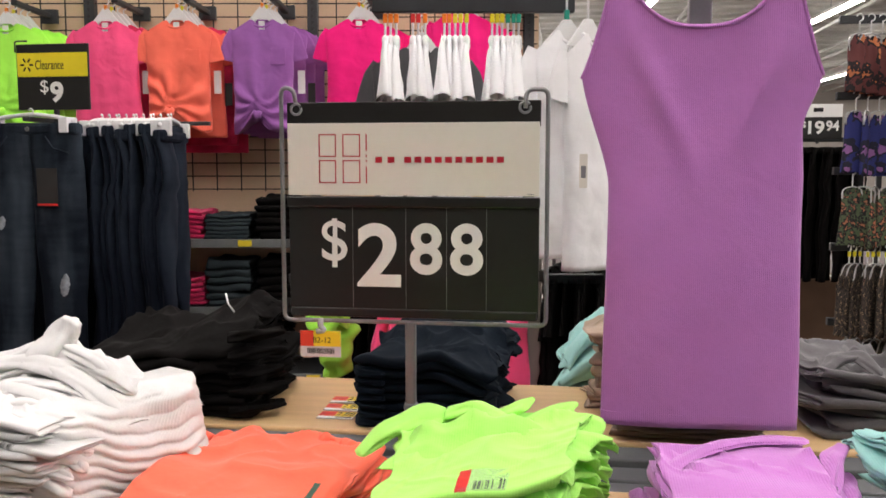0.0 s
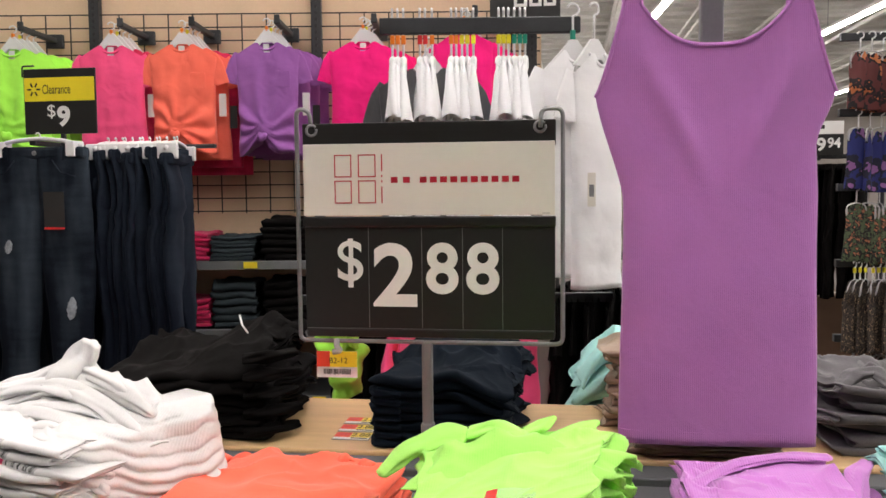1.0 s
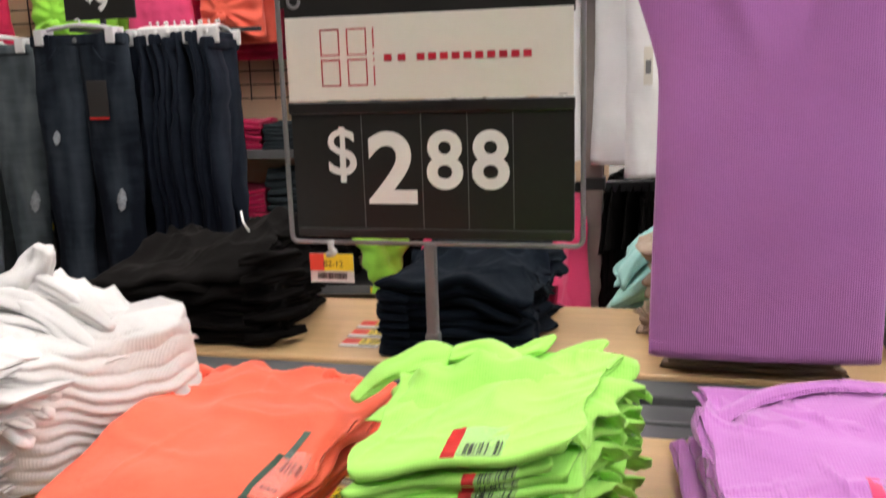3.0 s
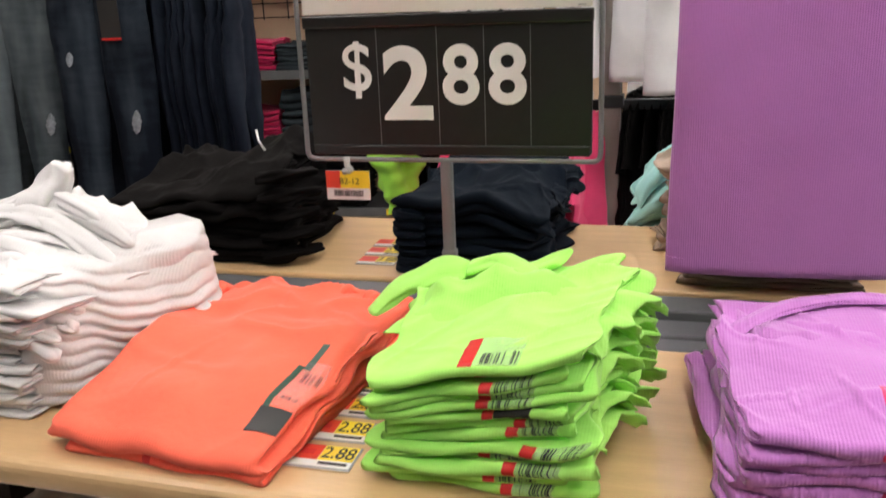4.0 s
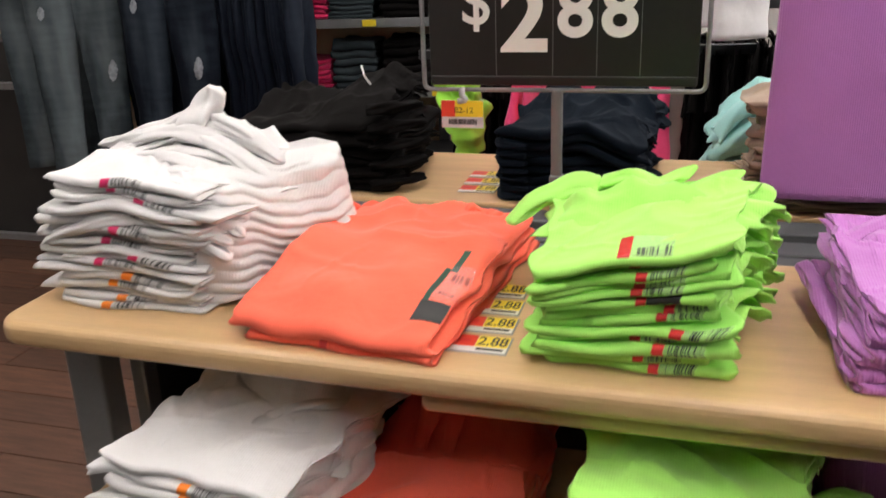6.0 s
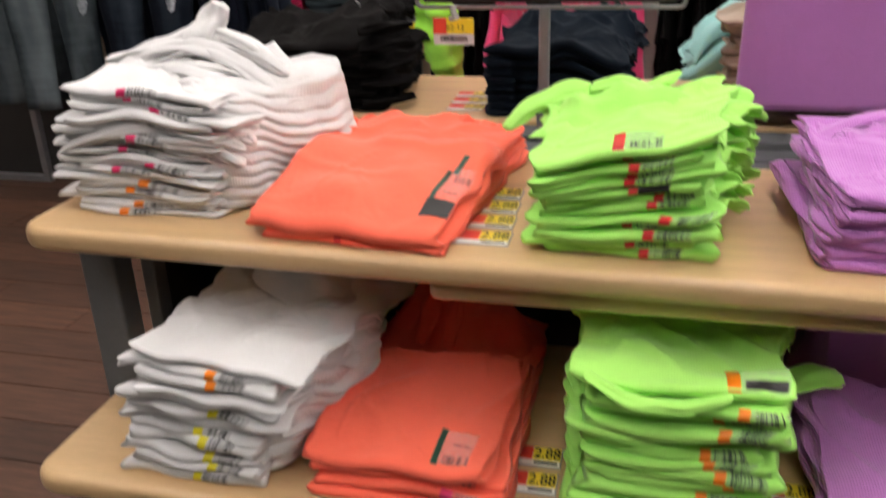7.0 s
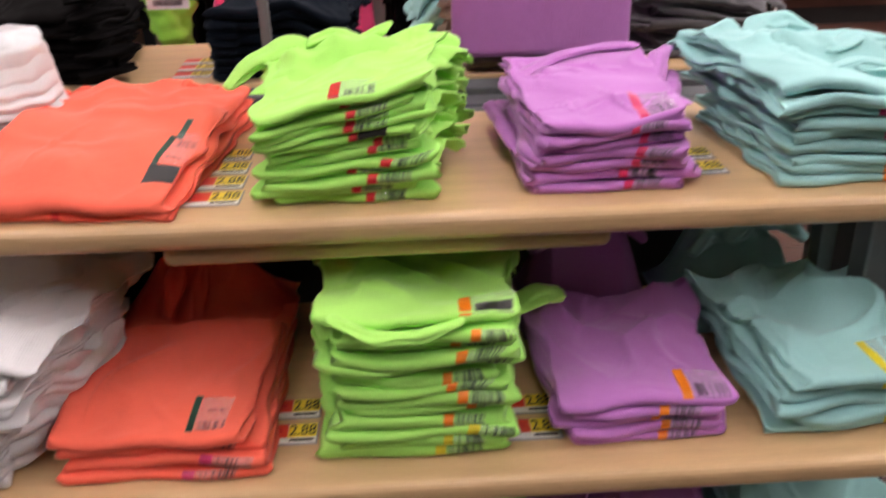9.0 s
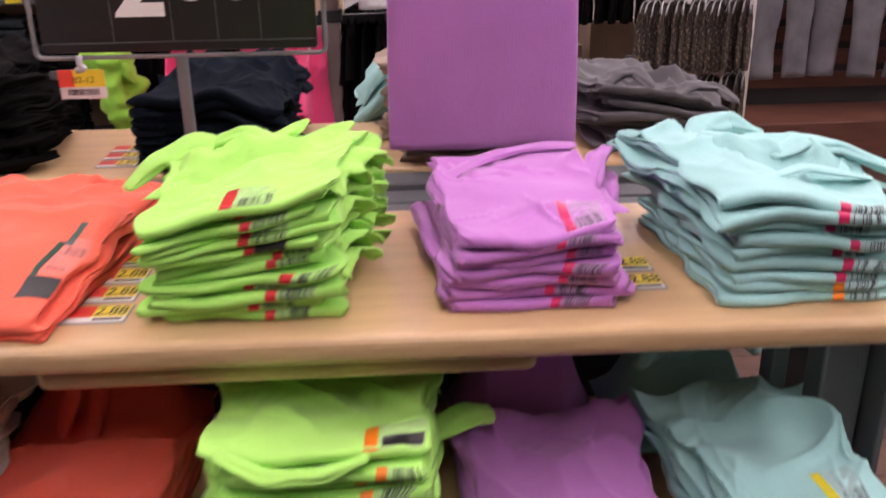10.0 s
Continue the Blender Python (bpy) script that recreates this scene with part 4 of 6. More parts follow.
crumple_heap("loose_shirt", -0.425, -0.19, 0.905, 1.06, SECOND + 0.025, 0.715, CORAL, g, 246, 0.016)
roll("strap", [(-0.345, 0.915, 0.675), (-0.335, 0.94, 0.722), (-0.325, 0.99, 0.765)], [0.010, 0.013, 0.008], CORAL, g, 17, squash=0.4)
roll("strap", [(-0.31, 0.915, 0.672), (-0.305, 0.94, 0.715), (-0.30, 0.99, 0.752)], [0.008, 0.011, 0.008], CORAL, g, 18, squash=0.4)

pile = Pile(-0.118, 0.082, 0.668, SECOND, 0.27, 0.182, 281, lift=lambda u, v: -0.012 * v - 0.006 * u, fan=(0.02, 0.02), crumple=0.008, mess=2.2, crease=0.015, ruffle=0.022)
pile.fill(13, "folded_shirt", "neon-green ribbed top folded in a tall stack on the second shelf", GREEN, lambda k, n: size_marks(STRIPYELLOW if k < 3 else STRIPORANGE, R, 0.66, k == n - 1, 0.05, dark=(k == n - 1)), 0.92, "neon-green tops on the second shelf", 36)
g = thing("folded_shirt", "neon-green sleeve sticking out of the tall stack", "folded top", "neon-green tops on the second shelf")
roll("sleeve", [(0.05, 0.80, 0.712), (0.095, 0.83, 0.722), (0.13, 0.845, 0.730), (0.158, 0.85, 0.722)], [0.0101, 0.0173, 0.0202, 0.0130], GREEN, g, 19, squash=0.38)
roll("fold", [(-0.112, 0.672, 0.806), (-0.07, 0.662, 0.786), (-0.02, 0.662, 0.784), (0.025, 0.668, 0.798)], [0.0072, 0.0115, 0.0108, 0.0058], GREEN, g, 20, squash=0.52)
for i in range(6):
    roll("fold", [(-0.105, 0.80, 0.66 + 0.022 * i), (-0.128, 0.74, 0.662 + 0.022 * i), (-0.118, 0.69, 0.660 + 0.022 * i)], [0.0043, 0.0094, 0.0043], GREEN, g, 290 + i, squash=0.34)

pile = Pile(0.126, 0.318, 0.680, SECOND, 0.22, 0.056, 321, lift=lambda u, v: 0.010 * v + 0.016 * np.clip((u - 0.75) / 0.25, 0, 1) * v * v, fan=(0.01, 0.01), crumple=0.006, mess=1.8, crease=0.008)
pile.fill(5, "folded_shirt", "lilac ribbed top folded in a low pile on the second shelf", LILAC, lambda k, n: size_marks(STRIPORANGE, R, 0.62, k == n - 1, 0.05), 0.95, "lilac tops on the second shelf", 36)
g = thing("folded_shirt", "lilac top heaped behind the low pile in shade", "folded top", "lilac tops on the second shelf")
crumple_heap("loose_shirt", 0.115, 0.30, 0.908, 1.085, SECOND + 0.0, 0.790, LILAC, g, 331, 0.012)
roll("sleeve", [(0.13, 0.94, 0.735), (0.18, 0.965, 0.775), (0.24, 0.98, 0.778), (0.29, 0.96, 0.735)], [0.0135, 0.0225, 0.0225, 0.0120], LILAC, g, 332, squash=0.38)
pile = Pile(0.365, 0.560, 0.676, SECOND, 0.23, 0.075, 361, lift=lambda u, v: 0.020 * v, fan=(0.05, 0.0), crumple=0.010, mess=2.2, crease=0.018)
pile.fill(5, "folded_shirt", "pale-teal ribbed top folded in a low pile on the second shelf", TEAL, lambda k, n: size_marks(STRIPYELLOW, R, 0.66, k == n - 1, 0.07), 0.95, "pale-teal tops on the second shelf", 36)
g = thing("folded_shirt", "pale-teal top with scrunched straps at the back", "folded top", "pale-teal tops on the second shelf")
crumple_heap("loose_shirt", 0.32, 0.52, 0.905, 1.08, SECOND + 0.0, 0.755, TEAL, g, 371, 0.018)
roll("strap", [(0.39, 0.945, 0.735), (0.43, 0.965, 0.755), (0.47, 0.965, 0.757), (0.50, 0.940, 0.735)], [0.0110, 0.0190, 0.0200, 0.0110], TEAL, g, 22, squash=0.52)
roll("strap", [(0.345, 0.94, 0.72), (0.375, 0.96, 0.737), (0.41, 0.95, 0.735)], [0.0090, 0.0150, 0.0090], TEAL, g, 25, squash=0.45)

# ---- folded tops on the lowest shelf ----
for x0, x1, mt, h, word, sd in ((-0.72, -0.47, WHITE, 0.155, "white cotton", 401), (-0.40, -0.19, MAGENTA, 0.125, "magenta ribbed", 421), (-0.13, 0.09, GREEN, 0.150, "neon-green ribbed", 441), (0.12, 0.32, LILAC, 0.135, "lilac ribbed", 461), (0.35, 0.53, TEAL, 0.14, "pale-teal ribbed", 481)):
    pile = Pile(x0, x1, 0.64, THIRD, 0.32, h, sd, lift=lambda u, v: 0.015 * v, fan=(0.03, 0.06), crumple=0.010, mess=1.8, crease=0.014, ruffle=0.03)
    pile.fill(8, "folded_shirt", word + " top folded in a pile on the lowest shelf", mt, lambda k, n: size_marks(STRIPTEAL, R, 0.6, k == n - 1, 0.05) if k % 2 else (), 0.9, word + " tops on the lowest shelf")
    g = thing("folded_shirt", word + " top with loose straps on the lowest pile", "folded top", word + " tops on the lowest shelf")
    c = (x0 + x1) / 2
    roll("strap", [(c - 0.06, 0.72, THIRD + h + 0.004), (c - 0.02, 0.80, THIRD + h + 0.016), (c + 0.04, 0.82, THIRD + h + 0.014), (c + 0.07, 0.75, THIRD + h + 0.002)], [0.006, 0.010, 0.010, 0.006], mt, g, sd + 9, squash=0.6)

# ---- folded clothes on the back shelf ----
pile = Pile(-0.80, -0.50, 1.30, TOP, 0.27, 0.125, 501, mess=2.4, crease=0.012, ruffle=0.022, lift=lambda u, v: 0.055 * np.exp(-((u - 0.78) / 0.26) ** 2) * np.clip(v * 2, 0, 1) - 0.012, fan=(0.03, 0.02), crumple=0.016)
pile.fill(9, "folded_trousers", "black cotton trousers folded in a slumped pile", BLACKC, group="black trousers on the back shelf")
g = thing("folded_trousers", "black cotton trousers with loose folds at the edge of the pile", "folded trousers", "black trousers on the back shelf")
for i in range(5):
    z = 0.905 + 0.03 * i
    roll("fold", [(-0.54, 1.30, z), (-0.50, 1.31, z + 0.004), (-0.468 + 0.006 * (i % 2), 1.36, z + 0.002)], [0.012, 0.016, 0.010], BLACKC, g, 520 + i, squash=0.6)
tube("loop", [(-0.50 + 0.016 * math.cos(a), 1.33, 0.918 + 0.013 * math.sin(a)) for a in np.linspace(0, 6.28, 14)], 0.005, BLACKC, g, 7)
tube("hang_tag", [(-0.582, 1.40, 1.082), (-0.574, 1.39, 1.066), (-0.560, 1.38, 1.054)], 0.0018, LABELWHITE, g, 6)
pile = Pile(-0.325, -0.105, 1.30, TOP, 0.27, 0.115, 541, mess=2.8, crease=0.018, ruffle=0.024, lift=lambda u, v: 0.048 * np.sin(3.1 * np.clip(u, 0, 1)) * (0.4 + 0.6 * v) - 0.022, fan=(0.01, 0.02), crumple=0.014)
pile.fill(8, "folded_trousers", "navy cotton trousers folded in a neat pile", NAVY, group="navy trousers on the back shelf")
g = thing("folded_trousers", "navy cotton trousers with rounded folds at the edge", "folded trousers", "navy trousers on the back shelf")
for i in range(7):
    z = 0.898 + 0.013 * i
    roll("fold", [(-0.318, 1.36, z), (-0.330 + 0.004 * (i % 2), 1.33, z), (-0.318, 1.298, z), (-0.28, 1.29, z)], [0.006, 0.008, 0.008, 0.006], NAVY, g, 560 + i, squash=0.7)
pile = Pile(0.062, 0.30, 1.292, TOP, 0.24, 0.034, 581, crumple=0.006, mess=2.4, crease=0.006)
pile.fill(5, "folded_shirt", "brown-beige printed top folded under the hanging tank", TAUPE, group="brown-beige tops on the back shelf")
pile = Pile(0.035, 0.20, 1.46, TOP, 0.13, 0.13, 601, crumple=0.012, mess=2.6, crease=0.012, ruffle=0.02)
pile.fill(11, "folded_shirt", "beige printed top folded in a pile", BEIGE, group="beige tops on the back shelf")
pile = Pile(0.375, 0.60, 1.34, TOP, 0.24, 0.080, 621, mess=3.2, crease=0.022, ruffle=0.04, lift=lambda u, v: 0.022 * (1 - u) - 0.01 * u, fan=(0.03, 0.03), crumple=0.012)
pile.fill(7, "folded_shirt", "grey marl top crumpled in a loose pile", GREYC, group="grey tops on the back shelf")
g = thing("folded_shirt", "grey marl top with an open collar on the loose pile", "folded top", "grey tops on the back shelf")
crumple_heap("loose_shirt", 0.385, 0.595, 1.35, 1.56, 0.940, 0.966, GREYC, g, 625, 0.026)
roll("collar", [(0.38, 1.35, 0.985), (0.42, 1.40, 1.0), (0.45, 1.40, 1.004), (0.47, 1.36, 0.985)], [0.008, 0.014, 0.014, 0.010], GREYC, g, 23, squash=0.5)
roll("collar", [(0.50, 1.34, 0.972), (0.54, 1.38, 0.984), (0.585, 1.38, 0.978), (0.60, 1.34, 0.962)], [0.010, 0.014, 0.014, 0.008], GREYC, g, 24, squash=0.5)

# ---- hanging tank in front ----
def hanging_tank(name, label, x0, x1, zb, zt, y, material):
    """A ribbed tank on a hidden hanger: two cloth faces that meet at the sides, with scooped neck and straps."""
    ob = thing(name, label, "tank top", at=((x0 + x1) / 2, y, zb))
    W, H = (x1 - x0) / 2, zt - zb
    nv, nt = 64, 220
    soft = waves(77, 26)
    verts, faces = [], []
    arm = 0.508            # height of the armpits above the hem
    for i in range(nv):
        f = i / (nv - 1)
        for k in range(nt):
            a = 2 * math.pi * k / nt
            c, s = math.cos(a), math.sin(a)
            u = math.copysign(abs(c) ** 0.7, c)
            front = s < 0
            # the top rim follows straps, neck and armholes
            au = abs(u)
            neck = 0.573 if front else 0.560
            if au > 0.77:
                rim = arm + 0.13 * ((1 - au) / 0.23) ** 1.25
            elif au > 0.74:
                rim = 0.64 + 0.16 * (0.77 - au) / 0.03
            elif au > 0.67:
                rim = 0.80
            elif au > 0.64:
                rim = neck + 0.062 + (0.738 - neck) * (au - 0.64) / 0.03
            else:
                rim = neck + 0.062 * (au / 0.64) ** 2.6
            z = f / 0.7 * 0.5 if f < 0.7 else 0.5 + (f - 0.7) / 0.3 * (rim - 0.5)
            g = min(1, max(0, (z - 0.34) / 0.17)) if u < 0 else min(1, max(0, (z - 0.425) / 0.085))
            half = W * (0.985 + 0.02 * math.cos(z * 9) + 0.20 * g * g * (3 - 2 * g))
            if z > arm:
                half *= 1 - 0.05 * (z - arm) / 0.2
            x = u * half
            x -= 0.010 * min(1, max(0, z - 0.36) / 0.14)
            dep = 0.016 + 0.010 * math.sin(min(1, z / 0.5) * 3.1)
            yy = math.copysign(abs(s) ** 0.8, s) * dep + 0.005 * soft(x, 0.2 * z, 0.0) + 0.003 * soft(2.2 * x, z, 3.0) + 0.004 * soft(0.7 * x + z, z, 9.0) - 0.009 * math.exp(-((abs(x) * 1.3 - (z - 0.34) * 0.62) / 0.024) ** 2) * math.exp(-((z - 0.47) / 0.10) ** 2)
            verts.append((x, yy, z + 0.002 * soft(x, 0, 5) * (1 - f)))
    for i in range(nv - 1):
        for k in range(nt):
            j = (k + 1) % nt
            faces.append((i * nt + k, i * nt + j, (i + 1) * nt + j, (i + 1) * nt + k))
    me = sheet("body", verts, faces, material, ob)
    sol = me.modifiers.new("thickness", "SOLIDIFY")
    sol.thickness, sol.offset = 0.0012, 0
    rows = [Vector(v) for v in verts[(nv - 1) * nt:]]
    rim = [(v.x, v.y - 0.0004 if v.y < 0 else v.y, v.z - 0.004) for v in rows]
    tube("neck_binding", rim + [rim[0]], 0.0030, material, ob, 7, 1.0)
    hem = [(v[0] * 1.003, v[1] * 1.03, 0.020) for v in verts[:nt]]
    tube("hem_seam", hem + [hem[0]], 0.0011, material, ob, 5)
    return ob


hanging_tank("ribbed_tank", "lilac ribbed tank top hung flat on a display post", 0.052, 0.328, 0.922, 1.66, 1.27, LILAC)
post = thing("display_post", "grey steel post behind the hanging tank", "post", at=(0.19, 1.36, TOP - 0.02))
box("post_tube", -0.017, 0.017, -0.012, 0.012, -0.03, 1.05, GREYMETAL, post, 0.003)
box("crossbar", -0.012, 0.012, -0.12, 0.0, 0.875, 0.900, GREYMETAL, post, 0.003)
hg = thing("plastic_hanger", "milky plastic hanger that carries the tank", "hanger", at=(0.19, 1.27, 1.66))
tube("hanger_bar", bend([(-0.15, 0, 0.0), (-0.05, 0, 0.05), (0, 0, 0.065), (0.05, 0, 0.05), (0.15, 0, 0.0)], 0.02), 0.006, HANGER, hg, 8)
tube("hook", [(0, 0, 0.06), (0, 0, 0.10)] + [(0.018 * math.sin(a), 0, 0.118 - 0.018 * math.cos(a)) for a in np.linspace(0.2, 4.2, 10)], 0.003, HANGER, hg, 7)


# ---- clothes on hangers ----
def hanger(name, label, at, rz=0.0, wide=0.19, tagmat=None, group="clear hangers", drop=0.0, slim=False):
    ob = thing(name, label, "hanger", group, at, rz)
    line = bend([(-wide, 0, -0.150 - drop), (-0.05, 0, -0.085 - drop), (0, 0, -0.070 - drop), (0.05, 0, -0.085 - drop), (wide, 0, -0.150 - drop)], 0.02, 4)
    tube("shoulder_bar", line, [0.005] * 2 + [0.009 if wide > 0.1 else 0.0032 if slim else 0.0055] * (len(line) - 4) + [0.005] * 2, CLEARP if slim else HANGER, ob, 8)
    tube("hook", [(0, 0, -0.075 - drop), (0, 0, -0.018)] + [(0.016 * math.sin(a), 0, -0.002 - 0.016 * math.cos(a)) for a in np.linspace(0.1, 4.4, 9)], 0.0032, HANGER, ob, 7)
    if wide < 0.1 and not slim:
        # the moulded yoke between hook and shoulders
        w = min(wide, 0.068)
        bm_ = bmesh.new()
        rim = [bm_.verts.new((x, -0.006, z - drop)) for x, z in ((-0.010, -0.034), (-0.036, -0.066), (-w, -0.104), (-0.6 * w, -0.108), (-0.020, -0.086), (0.020, -0.086), (0.6 * w, -0.108), (w, -0.104), (0.036, -0.066), (0.010, -0.034))]
        out = bmesh.ops.extrude_face_region(bm_, geom=[bm_.faces.new(rim)])
        bmesh.ops.translate(bm_, vec=(0, 0.012, 0), verts=[v for v in out["geom"] if isinstance(v, bmesh.types.BMVert)])
        bmesh.ops.recalc_face_normals(bm_, faces=bm_.faces)
        part("yoke", bm_, HANGER, ob)
    if tagmat:
        box("size_clip", -0.006, 0.006, -0.006, 0.006, -0.042 - 0.8 * drop, -0.018 - 0.8 * drop, tagmat, ob, 0.002)
    return ob


def tee_data(wide, length, seed, knot=None, depth=0.035, folds=0.009, flare=1.0):
    """Verts and faces of a T-shirt body that hangs from its shoulders."""
    nv, nt = 40, 72
    w = waves(seed, 38)
    verts, faces = [], []
    for i in range(nv):
        f = i / (nv - 1)
        for k in range(nt):
            a = 2 * math.pi * k / nt
            c, s = math.cos(a), math.sin(a)
            u = math.copysign(abs(c) ** 0.75, c)
            au = abs(u)
            top = -0.06 * max(0, au - 0.30) / 0.7 - ((0.035 if s < 0 else 0.012) * max(0, 1 - (au / 0.30) ** 2))
            z = top * (1 - f) - length * f
            half = wide / 2 * (1.0 - 0.07 * math.sin(min(1, f * 1.15) * 3.1) + (flare - 1) * f)
            x = u * half
            y = math.copysign(abs(s) ** 0.8, s) * depth * (0.35 + 0.65 * math.sin(min(1.0, f * 1.6 + 0.1) * 1.57)) + folds * f * w(x, 0.0, 0.25 * z) + 0.006 * f * w(2.6 * x + 1.0, 0.0, 0.5 * z) + 0.004 * w(1.5 * x, 1.0, 2.0 * z)
            if knot and s < 0.2:
                dx, dz = x - knot[0], z + knot[1]
                dist = math.hypot(dx, dz) + 1e-4
                pull = math.exp(-(dist / 0.11) ** 2)
                ang = math.atan2(dx, dz)
                y += 0.012 * math.sin(ang * 11 + 1.5 * w(dx, 5, dz)) * math.exp(-((dist - 0.09) / 0.13) ** 2) - 0.016 * pull
                x -= dx * 0.35 * pull
            if knot:
                z += f ** 3 * (0.060 * math.exp(-((x - knot[0]) / 0.045) ** 2) + 0.012 * math.sin(40 * x + seed))
                x *= 1 - 0.03 * f ** 2
            verts.append((x, y, z))
    for i in range(nv - 1):
        for k in range(nt):
            j = (k + 1) % nt
            faces.append((i * nt + k, i * nt + j, (i + 1) * nt + j, (i + 1) * nt + k))
    faces.append(tuple((nv - 1) * nt + k for k in range(nt)))
    return verts, faces


def sleeve_data(side, wide, seed, flat=0.6, drop=0.13):
    pts = [(side * wide * 0.36, 0, -0.062), (side * (wide * 0.41 + 0.006), 0, -0.098), (side * (wide * 0.43 + 0.014), -0.002, -0.138), (side * (wide * 0.43 + 0.024), -0.003, -0.070 - drop * 0.85)]
    v, f = tube_data(pts, [0.046, 0.050, 0.050, 0.052], 18, 1.0)
    f = f[:-2]
    w = waves(seed, 60)
    return [(p[0], p[1] * flat * 0.5 * min(1.0, 0.25 + (-p[2]) * 4.5) + 0.004 * w(*p), p[2]) for p in v], f


def hanging_tee(label, at, rz, wide, length, material, seed, knot=None, group="", flare=1.0, depth=0.035, neck_tag=True, pocket=False, flat=0.32, collar=True, sleeves=True):
    ob = thing("hanging_tee", label, "t-shirt", group, at, rz)
    sheet("body", *tee_data(wide, length, seed, knot, depth, flare=flare), material, ob)
    for sd in (-1, 1) if sleeves else ():
        sheet("sleeve", *sleeve_data(sd, wide, seed + sd, flat), material, ob)
    ring = [(0.30 * wide / 2 * 1.05 * math.cos(a), -0.016 * math.sin(a) - 0.004, -0.006 - 0.032 * max(0, math.sin(a))) for a in np.linspace(0, 6.28, 22)]
    if collar:
        tube("collar", ring, 0.0045, material, ob, 6)
    if neck_tag:
        box("neck_tag", -0.013, 0.013, -0.018, -0.016, -0.048, -0.012, LABELWHITE, ob)
    if pocket:
        box("pocket", 0.04, 0.105, -depth - 0.006, -depth - 0.003, -0.20, -0.13, material, ob, 0.001)
    if knot:
        bm_ = bmesh.new()
        bmesh.ops.create_icosphere(bm_, subdivisions=2, radius=0.022)
        for v in bm_.verts:
            v.co *= 1 + 0.25 * math.sin(v.co.x * 300 + v.co.z * 200)
        bmesh.ops.translate(bm_, vec=(knot[0], -depth - 0.020, -knot[1]), verts=bm_.verts)
        part("knot", bm_, material, ob, smooth=True)
    return ob


def jeans(label, at, rz, front, seed, wide=0.37, length=0.99, group="", torn=False, mat_=None):
    ob = thing("hanging_jeans", label, "jeans", group, at, rz)
    w = waves(seed, 22)
    for sd in (-1, 1):
        verts, faces = [], []
        nv, nt = 26, 18
        for i in range(nv):
            f = i / (nv - 1)
            half = wide / 4 * (1.0 + 0.10 * math.sin(min(1, f / 0.28) * 1.57)) if f < 0.28 else wide / 4 * (1.10 - 0.32 * min(1, (f - 0.28) / 0.5))
            cx = sd * wide / 4 * (1.0 + (0.02 if f < 0.28 else 0.20 * (f - 0.28)))
            for k in range(nt):
                a = 2 * math.pi * k / nt
                x, y, z = cx + half * math.cos(a) * 1.02, math.sin(a) * (0.018 + (0.024 if front else 0.008) * min(1, f * 4)), -length * f
                y += 0.015 * w(x, 0, z) + 0.005 * w(3 * x, 2, 3 * z) + (0.0 if front else 0.009 * w(1.5 * x + 4, 3, 0.45 * z)) + 0.0035 * math.sin(70 * z + 3 * x) * math.exp(-((z + 0.22) / 0.10) ** 2)
                verts.append((x, y, z))
        for i in range(nv - 1):
            for k in range(nt):
                j = (k + 1) % nt
                faces.append((i * nt + k, i * nt + j, (i + 1) * nt + j, (i + 1) * nt + k))
        faces.append(tuple((nv - 1) * nt + k for k in range(nt)))
        leg = sheet("leg", verts, faces, mat_, ob)
        if torn:
            for (px, pz, rx_, rz_) in (((-0.10, -0.36, 0.014, 0.024),) if sd < 0 else ((0.140, -0.585, 0.019, 0.040),)):
                bm_ = bmesh.new()
                tr = random.Random(int(1000 * abs(px)))
                for q in range(22):
                    h_ = -1 + 2 * q / 21
                    half_ = rx_ * (math.sqrt(max(0.05, 1 - h_ * h_)) * tr.uniform(0.75, 1.0))
                    cx_ = px + rx_ * (0.25 * h_ + tr.uniform(-0.1, 0.1))
                    zq = pz + rz_ * h_
                    box_bm(cx_ - half_, cx_ + half_, -0.056, -0.050, zq - rz_ * tr.uniform(0.035, 0.05), zq + rz_ * tr.uniform(0.035, 0.05), bm=bm_)
                part("torn_patch", bm_, FRAY, leg, smooth=True)
    band = part("waistband", box_bm(-wide / 2, wide / 2, -0.026, 0.026, -0.04, 0.004, 0.012), mat_, ob)
    if front:
        bm_ = bmesh.new()
        bmesh.ops.create_cone(bm_, cap_ends=True, segments=14, radius1=0.009, radius2=0.007, depth=0.006, matrix=pose(0, -0.029, -0.018, 90))
        part("button", bm_, CHROME, band)
        box("fly", -0.012, 0.012, -0.044, -0.040, -0.17, -0.042, mat_, ob, 0.002)
        for sd in (-1, 1):
            tube("pocket_seam", [(sd * 0.075, -0.036, -0.045), (sd * 0.11, -0.043, -0.09), (sd * 0.165, -0.036, -0.105)], 0.003, mat_, ob, 6)
        for x in (-0.11, 0.11):
            box("belt_loop", x - 0.006, x + 0.006, -0.032, -0.027, -0.045, 0.006, mat_, ob, 0.001)
        box("paper_tag", 0.045, 0.125, -0.052, -0.049, -0.29, -0.16, DARKPANEL, ob, 0.001)
        box("tag_line", 0.045, 0.125, -0.053, -0.051, -0.296, -0.288, STRIPRED, ob)
    return ob


